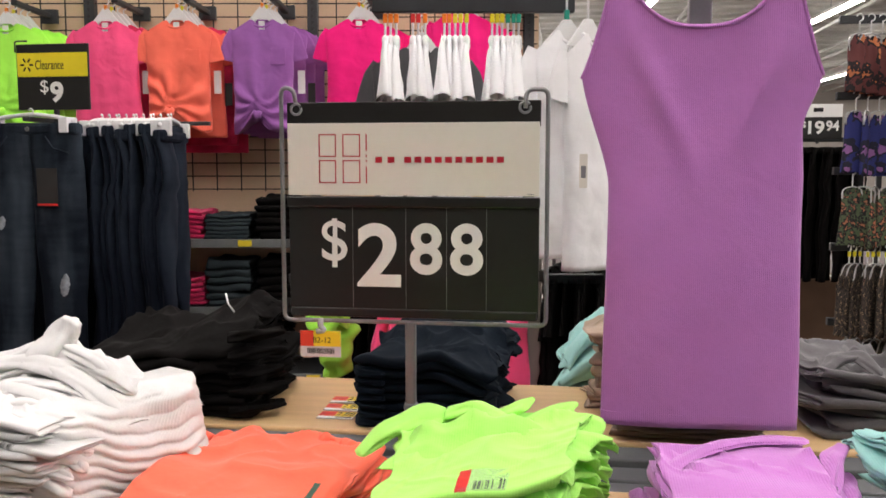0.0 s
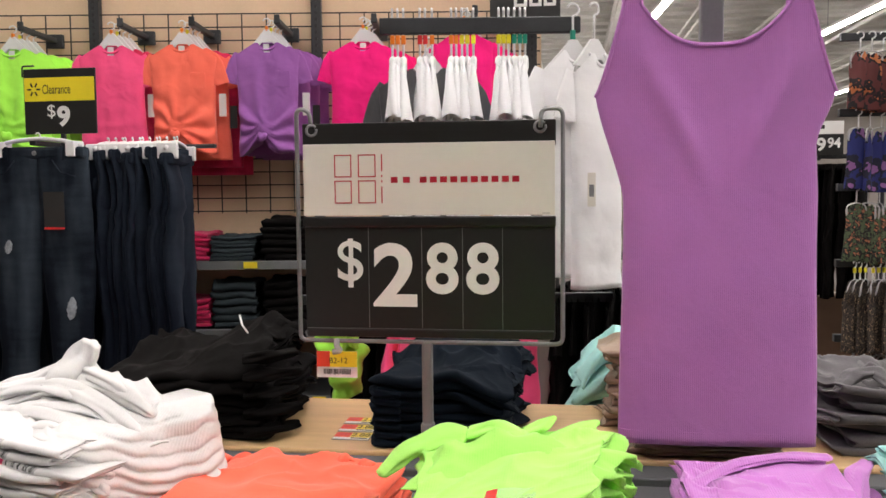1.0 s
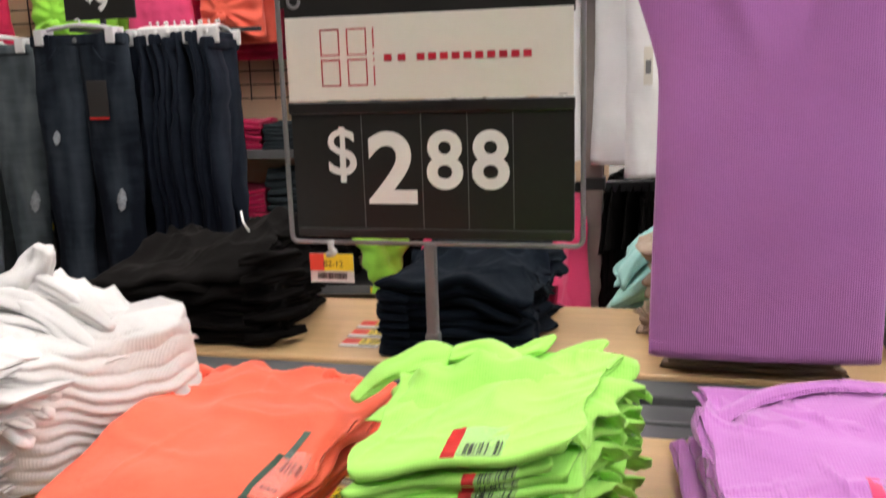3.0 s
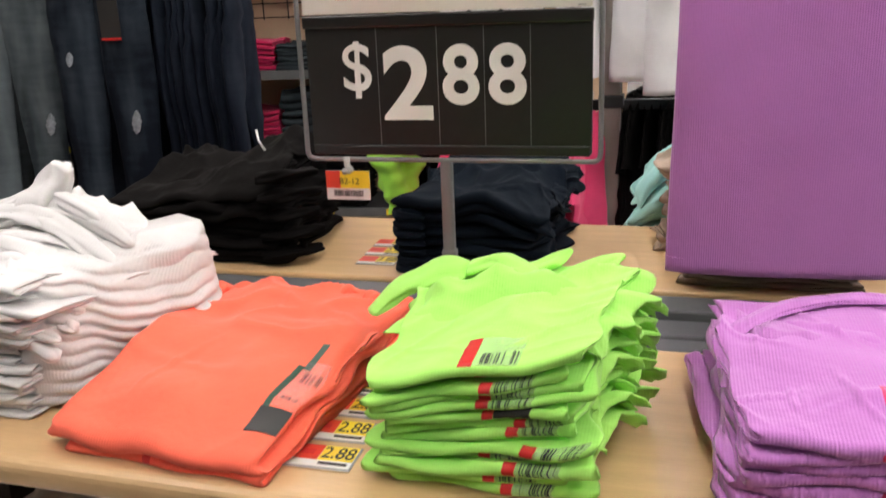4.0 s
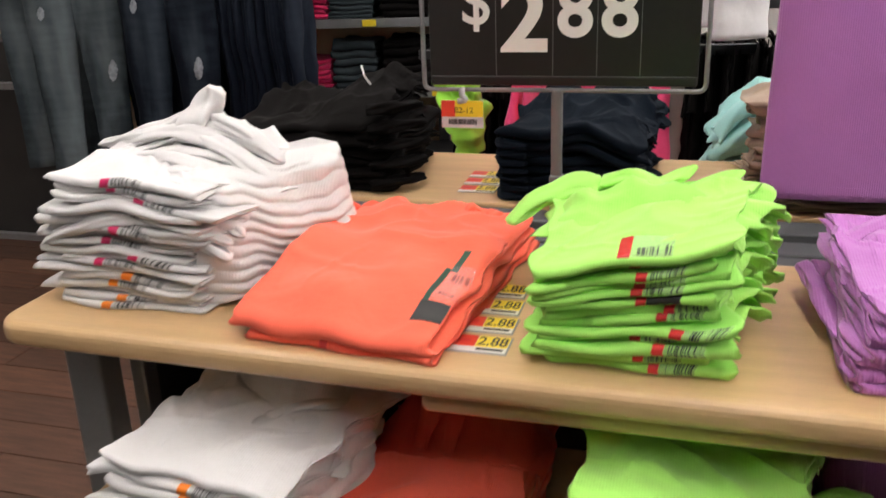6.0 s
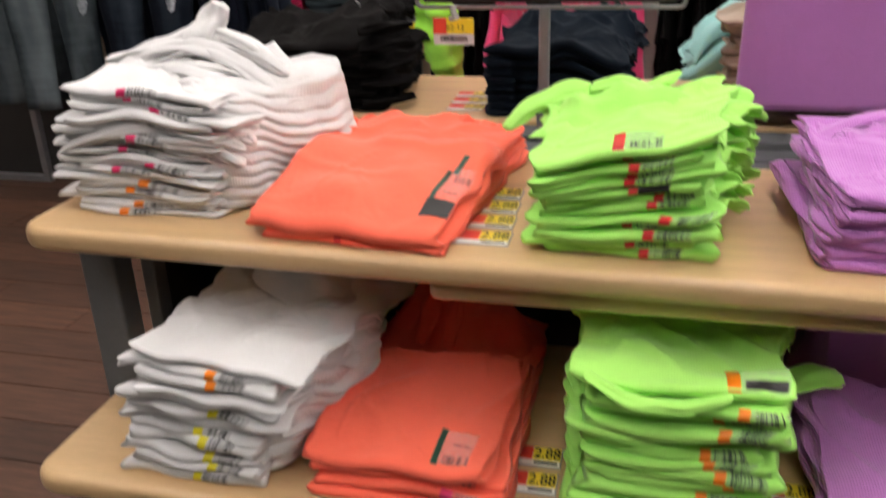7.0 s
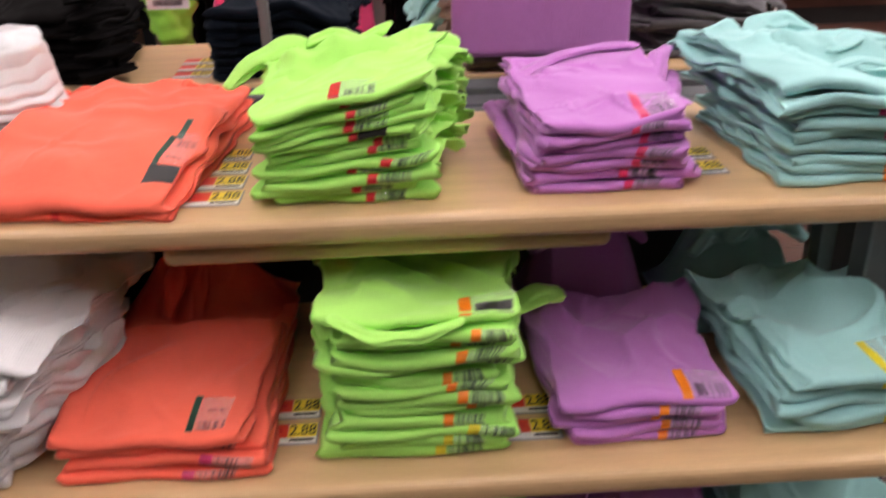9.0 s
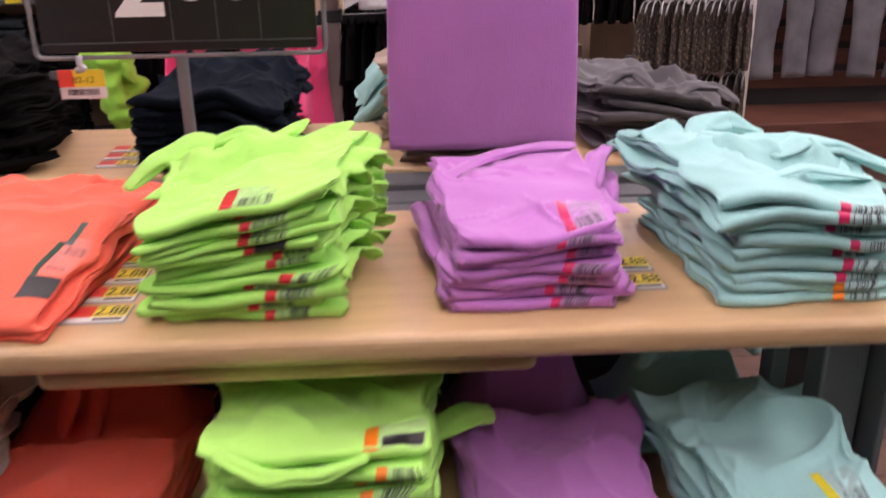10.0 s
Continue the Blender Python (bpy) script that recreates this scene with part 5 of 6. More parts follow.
def trouser_hanger(at, rz, group):
    ob = thing("trouser_hanger", "white plastic clip hanger for jeans", "hanger", group, at, rz)
    tube("hanger_bar", bend([(-0.175, 0, 0.002), (-0.12, 0, 0.022), (0, 0, 0.034), (0.12, 0, 0.022), (0.175, 0, 0.002)], 0.03), 0.008, HANGER, ob, 8)
    tube("hook", [(0, 0, 0.025), (0, 0, 0.036)] + [(0.009 * math.sin(a), 0, 0.045 - 0.009 * math.cos(a)) for a in np.linspace(0.1, 4.4, 9)], 0.003, HANGER, ob, 7)
    for x in (-0.145, 0.145):
        box("clip", x - 0.017, x + 0.017, -0.036, 0.036, -0.035, 0.022, HANGER, ob, 0.004)
    return ob


# ---- back wall with wire grid, arms and knotted tees ----
WY = 4.02
before_wall = set(scene.objects)
wall = box("wall_display", -6.0, -0.14, WY, WY + 0.12, 0, 2.45, TANWALL)
tagged(wall, "tan display wall behind the racks", "wall", kind="structure")
grid = thing("wire_grid", "dark wire grid panel fixed to the tan wall", "wire grid", at=(0, WY, 0))
wmesh = box_bm(-1.5, 1.5, -0.004, 0.0, -0.0028, 0.0028)
hm = bpy.data.meshes.new("wire")
wmesh.to_mesh(hm), wmesh.free()
hm.materials.append(WIRE)
wmesh = box_bm(-0.0028, 0.0028, -0.004, 0.0, -0.47, 0.47)
vm = bpy.data.meshes.new("wire")
wmesh.to_mesh(vm), wmesh.free()
vm.materials.append(WIRE)
for x in (-2.72, 0):
    for i in range(16):
        z = 2.12 - 0.0620 * i
        o = link_mesh("wire", hm, None, grid)
        o.location = (-1.65 + x * 1.103, -0.03, z)
for i in range(40):
    o = link_mesh("wire", vm, None, grid)
    o.location = (-0.17 - 0.1155 * i, -0.035, 1.65)
for x in (-4.3, -3.27, -2.25, -1.205, -0.19):
    up = thing("wall_standard", "slotted charcoal steel wall standard", "wall standard", "wall standards", (x, WY, 0))
    box("channel", -0.024, 0.024, -0.05, -0.001, 0, 2.4, DARKMETAL, up, 0.003)
    bm = bmesh.new()
    for i in range(18):
        box_bm(-0.006, 0.006, -0.0515, -0.050, 1.9 + 0.03 * i, 1.915 + 0.03 * i, bm=bm)
    part("slot", bm, INKBLACK, up)


def arm(at, length=0.34):
    ob = thing("faceout_arm", "dark steel arm that holds clothes out from the wall", "display arm", "wall arms", at)
    box("arm_bar", -0.014, 0.014, -length, 0, -0.011, 0.011, DARKMETAL, ob, 0.003)
    box("bracket", -0.04, 0.04, -0.012, 0.012, -0.035, 0.03, DARKMETAL, ob, 0.004)
    box("end_stop", -0.012, 0.012, -length - 0.004, -length + 0.01, -0.01, 0.028, DARKMETAL, ob, 0.003)
    return ob


TY = WY - 0.36
seed = 900
for x, z, mt, word, wide, ln, knot in ((-2.53, 1.945, GREENJ, "lime-green", 0.32, 0.47, (-0.02, 0.385)), (-2.05, 1.945, PINK, "pink", 0.29, 0.46, None), (-1.715, 1.940, CORALJ, "neon-coral", 0.295, 0.47, (-0.03, 0.40)), (-1.325, 1.935, PURPLEJ, "purple", 0.285, 0.485, (-0.02, 0.415)), (-0.895, 1.925, HOTPINK, "hot-pink", 0.30, 0.50, None), (-0.46, 1.945, HOTPINK, "hot-pink", 0.26, 0.45, None)):
    seed += 10
    arm((x, WY - 0.03, z + 0.086))
    hanging_tee(word + (" cropped tee knotted at the hem, on a wall arm" if knot else " cropped tee on a wall arm"), (x, TY, z), 2.0 * math.sin(seed), wide, ln, mt, seed, knot, "tees on the wall arms", pocket=mt in (PURPLEJ, CORALJ))
    for j in range(4):
        hanger("plastic_hanger", "milky plastic hanger on a wall arm", (x + 0.004 * j, TY + 0.045 * j, z + 0.086), 0, 0.075, (STRIPORANGE, STRIPYELLOW, None, None)[j], "hangers on the wall arms")
    for j in range(1, 4):
        back_mat = {"pink": ROSE, "neon-coral": CORALJ if j == 1 else ROSE, "purple": PURPLEJ}.get(word, mt)
        hanging_tee(word + " tee hung behind on the same wall arm", (x + 0.022 * j, TY + 0.055 * j + 0.03, z - 0.004 * j), 3.0 * j, wide + 0.01 * j, ln + (0.03 * j if word == 'neon-coral' else 0.004 * j), back_mat, seed + j, None, "tees on the wall arms", neck_tag=False)
    for j, c in enumerate((LABELWHITE, DARKPANEL)):
        tg = thing("swing_tag", "paper price tag hanging from a tee sleeve", "tag", "tee price tags", (x + wide / 2 + 0.02 + 0.03 * j, TY + 0.03 + 0.05 * j, z - 0.22 - 0.05 * j))
        box("card", -0.016, 0.016, -0.002, 0.002, -0.10, 0, c, tg, 0.001)

# left-most rose garment
hanging_tee("rose-printed tee at the end of the wall row", (-3.02, TY, 1.94), 4, 0.36, 0.46, ROSE, 1100, None, "tees on the wall arms")
arm((-3.02, WY - 0.03, 2.008))
hanger("plastic_hanger", "milky plastic hanger on a wall arm", (-3.02, TY, 2.008), 0, 0.15, None, "hangers on the wall arms")

# wall shelves with folded denim
shelfset = thing("wall_shelf", "charcoal wall shelf with a grey price rail", "shelf", "wall shelves", (-1.7, WY, 0.975))
box("shelf_board", -1.05, 1.05, -0.40, -0.052, -0.025, 0.0, DARKMETAL, shelfset, 0.003)
rail = box("price_rail", -1.05, 1.05, -0.412, -0.401, -0.032, 0.006, GREYMETAL, shelfset, 0.002)
for i in range(7):
    box("rail_ticket", -0.95 + 0.29 * i, -0.89 + 0.29 * i, -0.4145, -0.4125, -0.026, 0.002, LABELYEL, rail)
copy_thing(shelfset, pose(-1.7, WY, 0.675))
copy_thing(shelfset, pose(-1.7, WY, 0.375))
for i, (x, z, mt, word, h) in enumerate(((-1.72, 0.975, MAGENTA, "crimson", 0.12), (-1.50, 0.975, GREYDENIM, "dark blue denim", 0.11), (-1.26, 0.975, BLACKC, "black", 0.19), (-1.72, 0.675, MAGENTA, "crimson", 0.12), (-1.50, 0.675, GREYDENIM, "dark blue denim", 0.20), (-1.26, 0.675, BLACKC, "black", 0.21), (-1.60, 0.375, DENIM, "dark blue denim", 0.2), (-1.34, 0.375, BLACKC, "black", 0.2))):
    pile = Pile(x - 0.105, x + 0.105, WY - 0.38, z, 0.28, h, 1200 + 20 * i, crumple=0.008)
    pile.fill(6, "folded_jeans", word + " trousers folded on a wall shelf", mt, group="folded trousers on the wall shelves", nu=16)
box("wall_base", -2.8, -0.6, WY - 0.40, WY - 0.002, 0, 0.16, DARKPANEL)
# dark sheet added over the low wall to keep it from reading tan
tagged(box("wall_panel", -6.0, -2.84, WY - 0.42, WY - 0.002, 0, 0.92, DARKPANEL), "dark sheet added over the low part of the display wall", "wall panel", kind="structure")
tagged(bpy.data.objects["wall_base"], "dark plinth below the wall shelves", "plinth", kind="structure")

# the whole wall stands turned to the table by a few degrees
TURNED, PX = radians(8.3), -1.3
slope = math.tan(TURNED)
for o in [o for o in scene.objects if o not in before_wall and o.parent is None]:
    m = o.matrix_basis.copy()
    x, y, z = m.translation
    if o.name.startswith(("wall", "wire_grid")):
        o.matrix_basis = Matrix.Translation((PX, WY, 0)) @ Matrix.Rotation(TURNED, 4, "Z") @ Matrix.Translation((-PX, -WY, 0)) @ m
    else:
        k = (y - slope * PX) / (y - slope * x)
        o.matrix_basis = Matrix.Translation((x * k, y * k, 1.3 + (z - 1.3) * k)) @ Matrix.Rotation(TURNED, 4, "Z") @ Matrix.Translation((-x, -y, -z)) @ m

# ---- jeans rack with the clearance sign ----
rack = thing("jeans_rack", "dark steel four-way rack for jeans", "clothes rack", at=(-1.95, 3.32, 0))
box("stem", -0.02, 0.02, -0.02, 0.02, 0.0, 1.478, DARKMETAL, rack, 0.003)
for a in ((-0.014, 0.014, -0.42, 0.0), (-0.014, 0.014, 0.0, 0.30), (0.0, 0.52, -0.014, 0.014), (-0.50, 0.0, -0.014, 0.014)):
    box("rack_arm", *a, 1.462, 1.478, DARKMETAL, rack, 0.003)
for a in ((-0.45, 0.45, -0.025, 0.025), (-0.025, 0.025, -0.45, 0.45)):
    box("foot", *a, 0.0, 0.035, DARKMETAL, rack, 0.004)
jg = "jeans on the rack"
jeans("torn dark-blue skinny jeans facing out on a rack", (-1.955, 2.94, 1.452), 0, True, 31, 0.385, 1.0, jg, True, DENIMF)
trouser_hanger((-1.955, 2.94, 1.455), 0, jg)
side = jeans("dark-blue skinny jeans hung edge-on along the rack", (-1.79, 3.16, 1.44), 103, False, 33, 0.36, 1.0, jg, False, DENIM)
for i in range(13):
    x = -1.790 + 0.0235 * i
    if i:
        copy_thing(side, pose(x, 3.14 + 0.012 * (i % 3), 1.44 + 0.012 * math.sin(3 * i), 0, 0, 103 + 4 * math.sin(5 * i) + (180 if i % 3 == 1 else 0)))
    h = trouser_hanger((x, 3.14 + 0.012 * (i % 3), 1.445), 103 + 4 * math.sin(5 * i), jg)
for i in range(5):
    copy_thing(side, pose(-2.10 + 0.085 * i, 3.12 + 0.05 * i, 1.43, 0, 0, 10 + 8 * i))
jeans("washed grey jeans with torn knees on the rack", (-2.40, 2.98, 1.43), 18, False, 35, 0.36, 1.0, jg, True, GREYWORN)
trouser_hanger((-2.40, 2.98, 1.435), 18, jg)
jeans("washed grey jeans hung further along the rack", (-2.62, 3.10, 1.43), 40, False, 36, 0.36, 1.0, jg, False, GREYWORN)
trouser_hanger((-2.62, 3.10, 1.435), 40, jg)

cs = thing("clearance_sign", "yellow and black clearance price sign on a rack", "sign", at=(-1.872, 2.96, 1.505))
panel = box("panel", -0.142, 0.142, -0.004, 0.004, 0.0, 0.238, SIGNPRICE, cs, 0.002)
box("yellow_card", -0.138, 0.138, -0.006, -0.0045, 0.120, 0.206, YELLOW, panel)
text_part("clearance_lettering", "Clearance", -0.066, 0.045, 0.146, 0.180, -0.0066, INKBLACK, panel, 0.004)
text_part("price_digit", "$", -0.050, -0.018, 0.056, 0.108, -0.0052, INKWHITE, panel, 0.004)
text_part("price_digit", "9", -0.012, 0.040, 0.026, 0.102, -0.0052, INKWHITE, panel, 0.04)
bm = bmesh.new()
for i in range(6):
    a = radians(60 * i + 30)
    b = box_bm(-0.003, 0.003, -0.0066, -0.0062, 0.010, 0.026)
    bmesh.ops.transform(b, matrix=Matrix.Translation((-0.100, 0, 0.163)) @ Matrix.Rotation(a, 4, "Y"), verts=b.verts)
    me = bpy.data.meshes.new("tmp")
    b.to_mesh(me), b.free()
    bm.from_mesh(me)
    bpy.data.meshes.remove(me)
part("brand_mark", bm, INKBLACK, panel, "plain dark ray shape")
box("sign_stem", -0.008, 0.008, 0.0045, 0.02, -0.08, 0.03, DARKMETAL, cs, 0.002)
tube("wire_frame", bend([(-0.148, 0, 0.21), (-0.148, 0, 0.25), (-0.10, 0, 0.25)], 0.01), 0.003, DARKMETAL, cs, 6)

fm = thing("rack_base", "pale steel base frame of a low clothes rack", "rack base", at=(-3.24, 3.25, 0))
for x in (-0.45, 0.42):
    box("frame_side", x, x + 0.03, -0.018, 0.018, 0.0, 0.75, CHROME, fm, 0.003)
box("frame_rail", -0.42, 0.42, -0.018, 0.018, 0.0, 0.03, CHROME, fm, 0.003)
box("frame_rail", -0.42, 0.42, -0.018, 0.018, 0.72, 0.75, CHROME, fm, 0.003)

# ---- two-level rack of white tees ----
RY = 2.30
wr = thing("tee_rack", "two-level steel rack with a dark top bar", "clothes rack", at=(0, RY, 0))
box("post", -0.115, -0.070, -0.02, 0.02, 0.0, 1.60, surface("taupe_enamel", (0.30, 0.26, 0.24), rough=0.45, metal=0.2), wr, 0.004)
box("top_bar", -0.52, 0.01, -0.012, 0.012, 1.700, 1.742, DARKMETAL, wr, 0.003)
box("lower_bar", -0.75, 0.10, -0.012, 0.012, 0.985, 1.010, DARKMETAL, wr, 0.003)
box("collar", -0.122, -0.063, -0.026, 0.026, 0.995, 1.025, DARKMETAL, wr, 0.003)
box("foot", -0.12, -0.065, -0.4, 0.4, 0.0, 0.03, DARKMETAL, wr, 0.004)
for o in [c for c in wr.children if c.name.startswith(('top_bar', 'lower_bar'))]:
    o.matrix_basis = Matrix.Translation((-0.25, 0, 0)) @ Matrix.Rotation(radians(8.3), 4, 'Z') @ Matrix.Translation((0.25, 0, 0))
tg_ = "white tees on the rack"
edge_tee = None
for i, (x, c) in enumerate(((-0.484, STRIPORANGE), (-0.470, STRIPORANGE), (-0.455, STRIPORANGE), (-0.412, STRIPRED), (-0.398, STRIPRED), (-0.380, STRIPORANGE), (-0.330, STRIPORANGE), (-0.317, STRIPORANGE), (-0.302, STRIPYELLOW), (-0.288, STRIPYELLOW), (-0.272, STRIPYELLOW), (-0.206, STRIPYELLOW), (-0.193, STRIPYELLOW), (-0.180, STRIPYELLOW), (-0.165, STRIPTEAL), (-0.150, STRIPTEAL), (-0.137, STRIPTEAL))):
    yb = RY + 0.146 * (x + 0.25)
    turn = math.degrees(math.atan2(yb, x)) + 1.5 * math.sin(5 * i)
    hanger("plastic_hanger", "white plastic hanger with a coloured size clip on the rack", (x, yb, 1.752), turn, 0.17, c, "hangers on the white-tee rack", 0.045)
    if edge_tee is None:
        edge_tee = hanging_tee("white jersey tee hung edge-on along the rack", (x, yb, 1.640), turn, 0.40, 0.56, WHITEJ, 1500, None, tg_, depth=0.012, neck_tag=False, flat=0.8, collar=False)
    else:
        copy_thing(edge_tee, pose(x, yb + 0.01 * math.sin(3 * i), 1.640 - 0.006 * (i % 3), 0, 0, turn))
hanging_tee("white jersey tee facing out at the end of the rack", (-0.012, RY - 0.02, 1.650), 22, 0.170, 0.59, WHITEJ, 1520, None, tg_, neck_tag=False)
hanging_tee("long white jersey top at the end of the rack", (0.050, RY - 0.02, 1.640), 40, 0.165, 0.61, WHITEJ, 1530, None, tg_, neck_tag=False)
for x, c, r in ((-0.012, STRIPTEAL, 22), (0.042, None, 40)):
    hanger("plastic_hanger", "white plastic hanger with a coloured size clip on the rack", (x, RY - 0.02, 1.752), r, 0.075, c, "hangers on the white-tee rack", 0.045)
hanging_tee("charcoal-grey tee hung behind the white tees", (-0.440, RY + 0.28, 1.655), 4, 0.30, 0.55, CHARCOAL, 1540, None, "")
hanger("plastic_hanger", "milky plastic hanger behind the white tees", (-0.440, RY + 0.28, 1.73), 4, 0.06, None, "hangers on the white-tee rack")
wt = thing("swing_tag", "long white paper tag on a white top", "tag", "tee price tags", (0.035, RY - 0.10, 1.33))
box("card", -0.010, 0.010, -0.001, 0.001, -0.085, 0, PAPER, wt)
box("tag_line", -0.006, 0.006, -0.0016, -0.0012, -0.06, -0.03, GREYMETAL, wt)
lg = "tops on the lower bar"
edge_pink = hanging_tee("bright pink top hung edge-on on the lower bar", (-0.285, RY, 0.985), 80, 0.30, 0.46, PINK, 1560, None, lg, depth=0.012, neck_tag=False, flat=0.7, collar=False)
for i, x in enumerate((-0.27, -0.25, -0.222, -0.205, -0.188, -0.160, -0.142, -0.46, -0.445)):
    copy_thing(edge_pink, pose(x, RY - 0.01 * (i % 2), 0.985 - 0.008 * (i % 3), 0, 0, 78 + 5 * (i % 3)))
for i, x in enumerate((-0.285, -0.25, -0.222, -0.188, -0.142, -0.455)):
    hanger("plastic_hanger", "white plastic hanger on the lower bar", (x, RY, 1.022), 80, 0.12, None, "hangers on the lower bar")
lt_ = thing("hanging_shirt", "lime-green top bunched on the lower bar", "top", lg, (-0.655, RY - 0.03, 0.0))
roll("body", [(-0.01, 0, 0.985), (0.0, 0, 0.93), (0.012, 0, 0.85), (0.03, 0, 0.72)], [0.034, 0.050, 0.056, 0.034], GREENJ, lt_, 1580, squash=0.9, fuzz=0.35)
roll("sleeve", [(0.02, -0.02, 0.93), (0.05, -0.02, 0.89), (0.065, -0.02, 0.86)], [0.020, 0.026, 0.010], GREENJ, lt_, 1581)
for x, r, w_ in ((-0.150, 25, 0.10), (-0.215, 35, 0.09)):
    hanging_tee("bright pink sleeveless top on the lower bar", (x, RY - 0.05, 0.985), r, w_, 0.31, PINK, 1570 + r, None, lg, depth=0.016, neck_tag=False, sleeves=False, flare=1.3)
edge_black = hanging_tee("black top hung edge-on on the lower bar", (-0.04, RY + 0.12, 1.02), 82, 0.34, 0.62, BLACKC, 1590, None, "black tops on racks", depth=0.022, neck_tag=False)
for i in range(9):
    copy_thing(edge_black, pose(-0.02 + 0.03 * i, RY + 0.12 + 0.02 * (i % 2), 1.03, 0, 0, 80 + 3 * (i % 3)))
for i in range(12):
    copy_thing(edge_black, pose(-0.72 + 0.035 * i, RY + 0.45 + 0.02 * (i % 3), 1.00, 0, 0, 78 + 5 * (i % 4)))
dark_rail = thing("clothes_rail", "dark steel rail with black tops", "clothes rack", at=(-0.35, RY + 0.5, 0))
box("rail", -0.40, 0.75, -0.012, 0.012, 1.06, 1.085, DARKMETAL, dark_rail, 0.003)
for x in (-0.40, 0.73):
    box("post", x, x + 0.025, -0.012, 0.012, 0, 1.06, DARKMETAL, dark_rail, 0.003)
pile = Pile(-0.015, 0.20, 1.62, 0.80, 0.24, 0.10, 1605, lift=lambda u, v: 0.15 * np.sqrt(np.clip(u, 0.0, 1.0)), crumple=0.020, mess=3.2, crease=0.024, ruffle=0.03)
pile.fill(6, "folded_shirt", "pale-teal top slumped in a pile on a small stand", TEAL, group="pale-teal tops behind the table", nu=20)
st = thing("low_stand", "dark steel stand that holds a pile of tops", "stand", at=(0.10, 1.75, 0))
box("plate", -0.08, 0.09, -0.10, 0.10, 0.785, 0.80, DARKMETAL, st, 0.003)
box("stem", -0.02, 0.02, -0.02, 0.02, 0.0, 0.785, DARKMETAL, st, 0.003)

# ---- far racks on the other side ----
FY = 4.2
far = thing("print_rack", "tall end-cap rack with tiers of printed clothes", "clothes rack", at=(1.5, FY, 0))
box("post", 0.275, 0.315, -0.02, 0.02, 0, 2.2, PAPER, far, 0.004)
for z in (1.96, 1.62, 1.28, 0.93, 0.58):
    box("tier_bar", -0.30, 0.27, -0.02, 0.015, z - 0.02, z + 0.015, DARKMETAL, far, 0.003)
for z, mt, word, ln, c in ((1.94, SUNSET, "orange and dark printed", 0.26, None), (1.60, GALAXY, "blue and purple printed", 0.28, None), (1.26, JUNGLE, "jungle printed", 0.27, None), (0.91, LEOPARD, "leopard printed", 0.32, STRIPYELLOW), (0.56, LEOPARD, "leopard printed", 0.33, STRIPTEAL)):
    flat_on = z > 1.1
    turn = 18 if flat_on else 48
    master = hanging_tee(word + " top hung on a tier", (1.27, FY - 0.06, z - 0.05), turn, 0.105 if flat_on else 0.20, ln, mt, 1700 + int(z * 100), None, "printed tops on the end-cap", depth=0.016, neck_tag=False, sleeves=False, collar=False, flare=1.25)
    hm_ = hanger("plastic_hanger", "plastic hanger on the end-cap rack", (1.27, FY - 0.06, z + 0.02), turn, 0.045 if flat_on else 0.08, c, "hangers on the end-cap", slim=True)
    for i in range(1, (3 if z > 1.9 else 9) if flat_on else 20):
        x = 1.27 + (0.052 if flat_on else 0.0265) * i
        r = turn + (48 * math.sin(2.3 * i + 7 * z) if flat_on else 9 * (i % 4) - 10)
        copy_thing(master, pose(x, FY - 0.06 + 0.01 * (i % 3), z - 0.05 - 0.008 * (i % 3), 0, 0, r))
        copy_thing(hm_, pose(x, FY - 0.06 + 0.01 * (i % 3), z + 0.02, 0, 0, r))
hanging_tee("black top hung at the head of the end-cap", (1.55, FY - 0.16, 1.97), 10, 0.34, 0.32, BLACKC, 1790, None, "printed tops on the end-cap")

pr = thing("pale_jeans_wall", "dark slatted wall bay for pale jeans", "wall bay", at=(2.6, FY + 0.35, 0))
box("bay_back", -0.75, 1.2, 0.0, 0.03, 0.25, 2.3, DARKPANEL, pr)
for i in range(16):
    box("slat", -0.75, 1.2, -0.014, -0.001, 0.35 + 0.12 * i, 0.43 + 0.12 * i, REDWOOD, pr)
box("platform", -0.78, 1.3, -0.45, -0.002, 0.0, 0.26, REDWOOD, pr, 0.006)
for i in range(4):
    jeans("pale grey jeans hung on the slatted bay", (2.05 + 0.34 * i, FY + 0.20, 1.43), (8, -20, 30, 5)[i], False, 51 + i, 0.34, 1.0, "pale jeans on the bay", False, PALEDENIM)

bp_ = thing("black_trouser_rack", "steel rack with black trousers below a price sign", "clothes rack", at=(1.55, 6.1, 0))
box("rail", -0.5, 0.5, -0.015, 0.015, 1.46, 1.49, DARKMETAL, bp_, 0.003)
for x in (-0.5, 0.47):
    box("post", x, x + 0.03, -0.015, 0.015, 0, 1.46, DARKMETAL, bp_, 0.003)
blk = jeans("black trousers hung on a far rack", (1.2, 6.06, 1.42), 50, False, 61, 0.36, 0.88, "black trousers on the far rack", False, BLACKC)
for i in range(1, 11):
    copy_thing(blk, pose(1.2 + 0.07 * i, 6.06, 1.42, 0, 0, 40 + 12 * (i % 4)))
ps = thing("price_sign", "black price sign with a white header above black trousers", "sign", at=(1.595, 5.95, 1.475))
pp = box("panel", -0.15, 0.15, -0.004, 0.004, 0.0, 0.14, SIGNPRICE, ps, 0.002)
box("header", -0.15, 0.15, -0.005, 0.004, 0.142, 0.225, INKWHITE, ps, 0.002)
box("brand_bar", -0.03, 0.03, -0.0065, -0.0055, 0.175, 0.200, INKBLACK, ps)
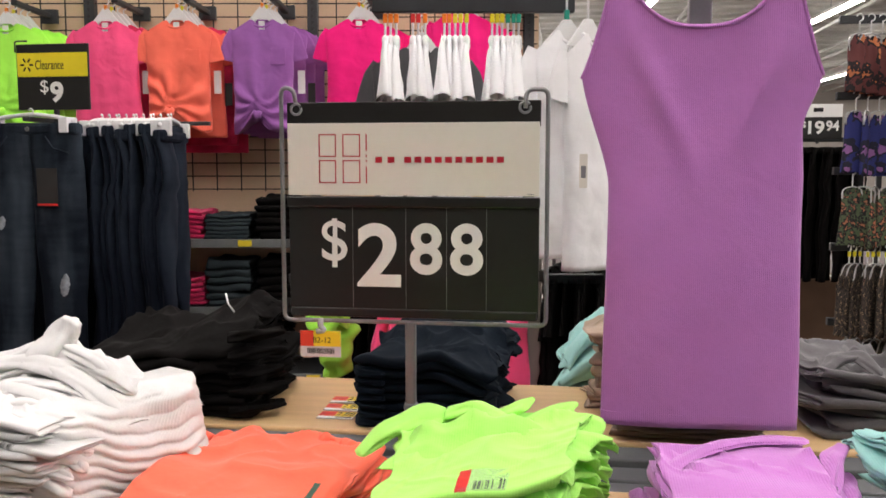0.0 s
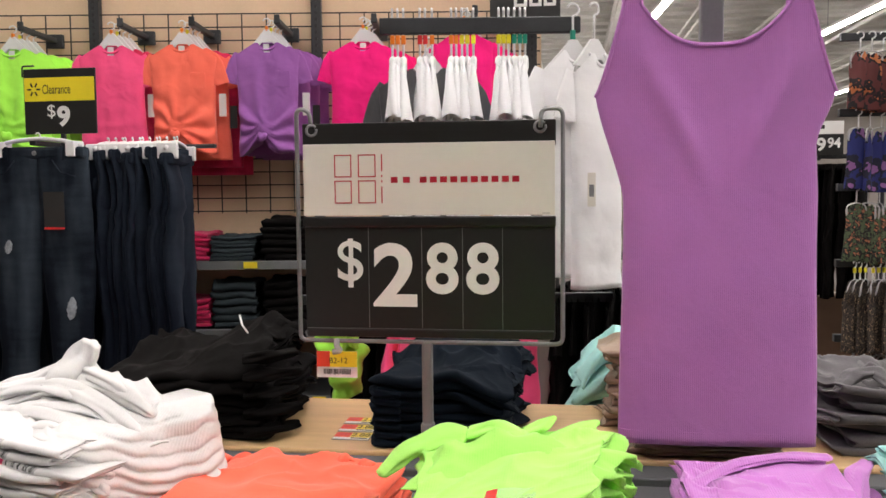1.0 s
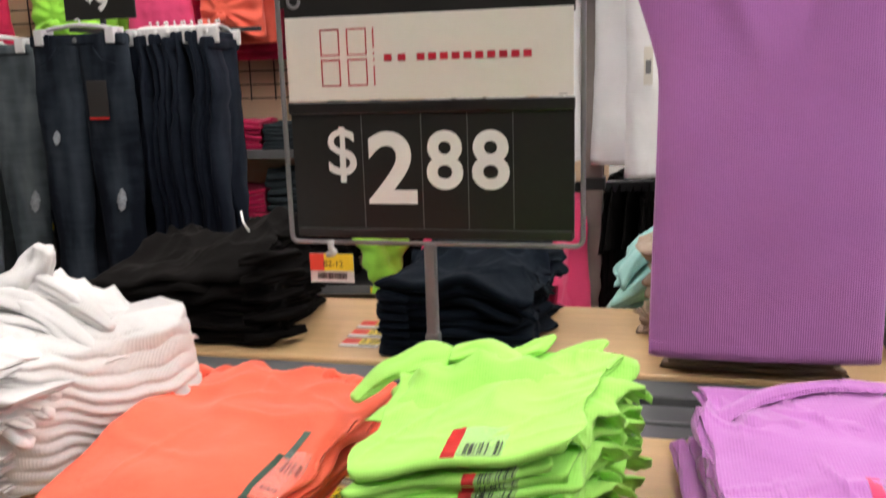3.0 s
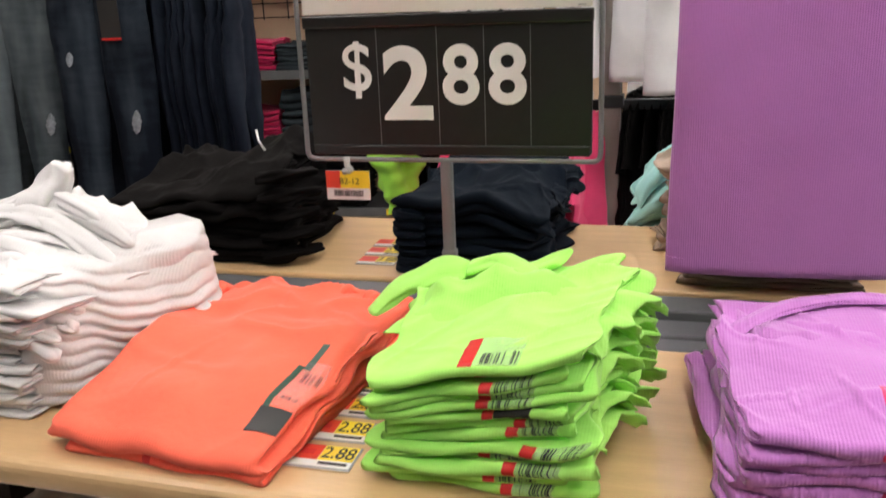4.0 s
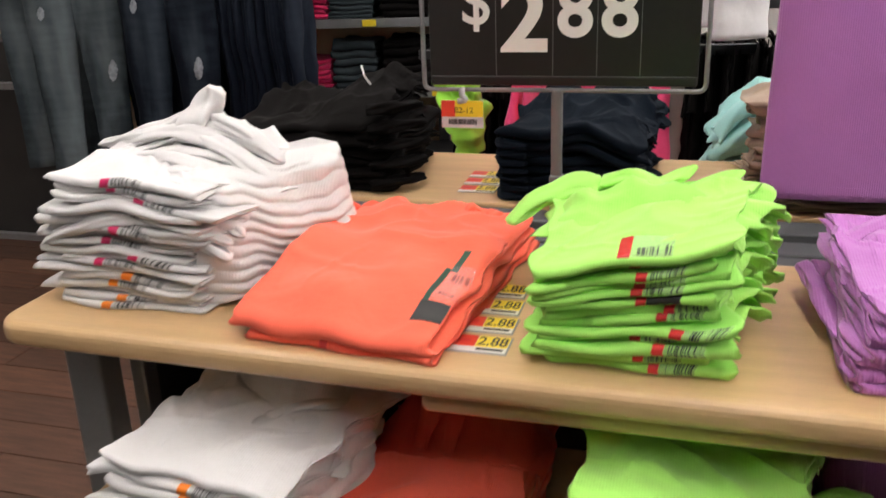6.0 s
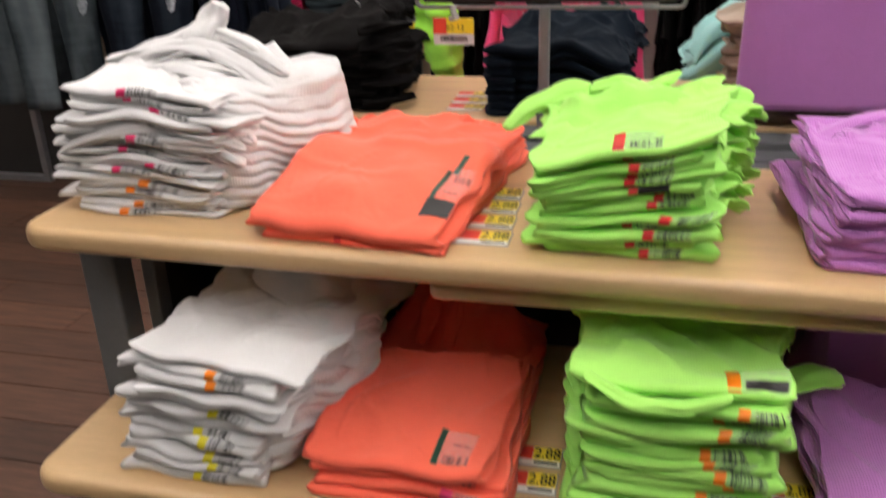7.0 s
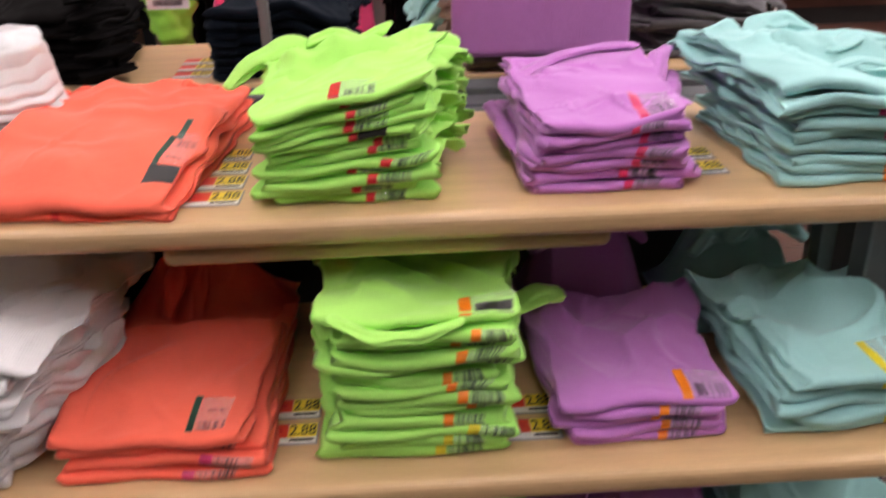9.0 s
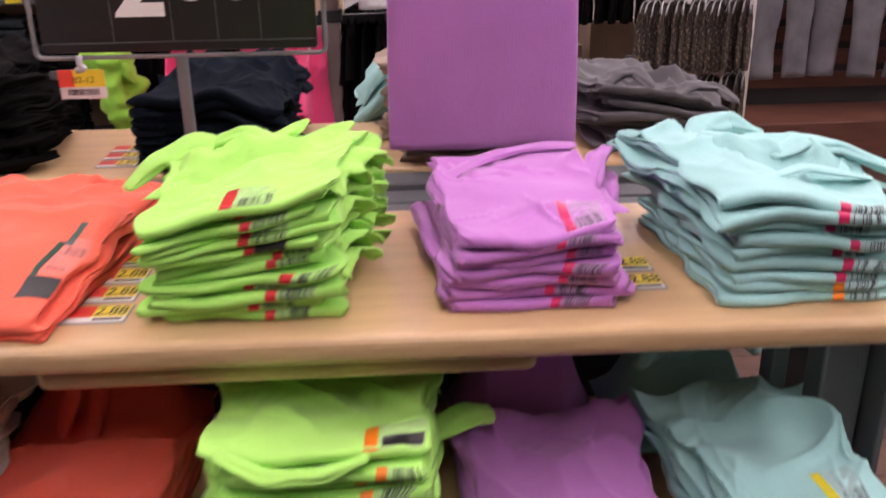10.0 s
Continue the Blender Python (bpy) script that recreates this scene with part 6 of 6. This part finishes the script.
text_part("price_digit", "$", -0.100, -0.072, 0.055, 0.115, -0.0052, INKWHITE, pp, 0.02)
text_part("price_digit", "19", -0.060, 0.040, 0.030, 0.118, -0.0052, INKWHITE, pp, 0.03)
text_part("price_digit", "94", 0.050, 0.132, 0.050, 0.118, -0.0052, INKWHITE, pp, 0.03)
box("sign_stem", -0.01, 0.01, -0.004, 0.004, -0.03, 0.0, DARKMETAL, ps)
for i, (x, y, w_, h_) in enumerate(((1.25, 6.5, 0.4, 0.35), (1.75, 6.6, 0.45, 0.5), (2.3, 6.5, 0.4, 0.3))):
    cb = thing("cardboard_box", "brown cardboard box on the floor below the rack", "box", "cardboard boxes", (x, y, 0))
    box("carton", -w_ / 2, w_ / 2, -0.2, 0.2, 0, h_, CARTON, cb, 0.004)
    box("tape", -w_ / 2 - 0.001, w_ / 2 + 0.001, -0.03, 0.03, h_ - 0.001, h_ + 0.001, PAPER, cb)

# far rail with hooks and pale clothes beyond the end of the tan wall
fr = thing("far_rail", "dark rail crowded with pale clothes in the distance", "clothes rack", at=(0.75, 7.2, 0))
box("rail", -0.9, 0.9, -0.02, 0.02, 2.20, 2.27, DARKMETAL, fr, 0.004)
for x in (-0.88, 0.85):
    box("post", x, x + 0.03, -0.02, 0.02, 0, 2.2, DARKMETAL, fr, 0.004)
ft = hanging_tee("pale grey top on a far rail", (0.0, 7.2, 2.10), 75, 0.36, 0.6, GREYC, 1810, None, "clothes on the far rail", depth=0.03, neck_tag=False)
fh = hanger("plastic_hanger", "white hanger on a far rail", (0.0, 7.2, 2.27), 75, 0.16, None, "hangers on the far rail")
for i in range(1, 16):
    copy_thing(ft, pose(0.1 * i, 7.2, 2.10, 0, 0, 70 + 8 * (i % 4)))
    copy_thing(fh, pose(0.1 * i, 7.2, 2.27, 0, 0, 70 + 8 * (i % 4)))
us = thing("overhead_sign", "black overhead price sign with worn white marks", "sign", at=(-0.22, 4.0, 2.02))
pn = box("panel", -0.16, 0.16, -0.006, 0.006, 0.0, 0.30, SIGNPRICE, us, 0.002)
for x0, x1 in ((-0.05, 0.01), (0.02, 0.075), (0.085, 0.14)):
    bm = bmesh.new()
    outline_box(bm, x0, x1, 0.09, 0.17, 0.014, -0.0072)
    part("worn_mark", bm, INKWHITE, pn)

# backdrop racks that close the aisles
# the pair at y=-1.3 stands unseen behind the camera to block low light
for x, y, w_, h_ in ((5.0, 9.0, 3.0, 1.7), (9.5, 8.0, 3.0, 1.6), (-5.5, 1.5, 0.8, 1.6), (2.2, -1.3, 3.6, 1.9), (-2.0, -1.3, 3.6, 1.9)):
    gd = thing("store_gondola", "plain dark shelving run added across the aisle", "shelving", "far shelving runs", (x, y, 0))
    box("carcass", -w_ / 2, w_ / 2, -0.25, 0.25, 0, h_, DARKPANEL, gd, 0.01)
    for j in range(4):
        box("shelf", -w_ / 2, w_ / 2, 0.252, 0.45, 0.2 + 0.36 * j, 0.225 + 0.36 * j, GREYMETAL, gd, 0.004)

# ---- floor planks ----
pm = bpy.data.meshes.new("plank")
b = box_bm(0.002, 1.198, 0.0015, 0.1485, -0.004, 0.0, 0.0012, 1)
b.to_mesh(pm), b.free()
pm.materials.append(PLANK)
for j in range(28):
    for i in range(9):
        if i < 5 or j > 4:
            o = link_mesh("plank", pm, None, floor)
            o.location = (-4.2 + 1.2 * i - 0.4 * (j % 3), 0.6 + 0.15 * j, 0)
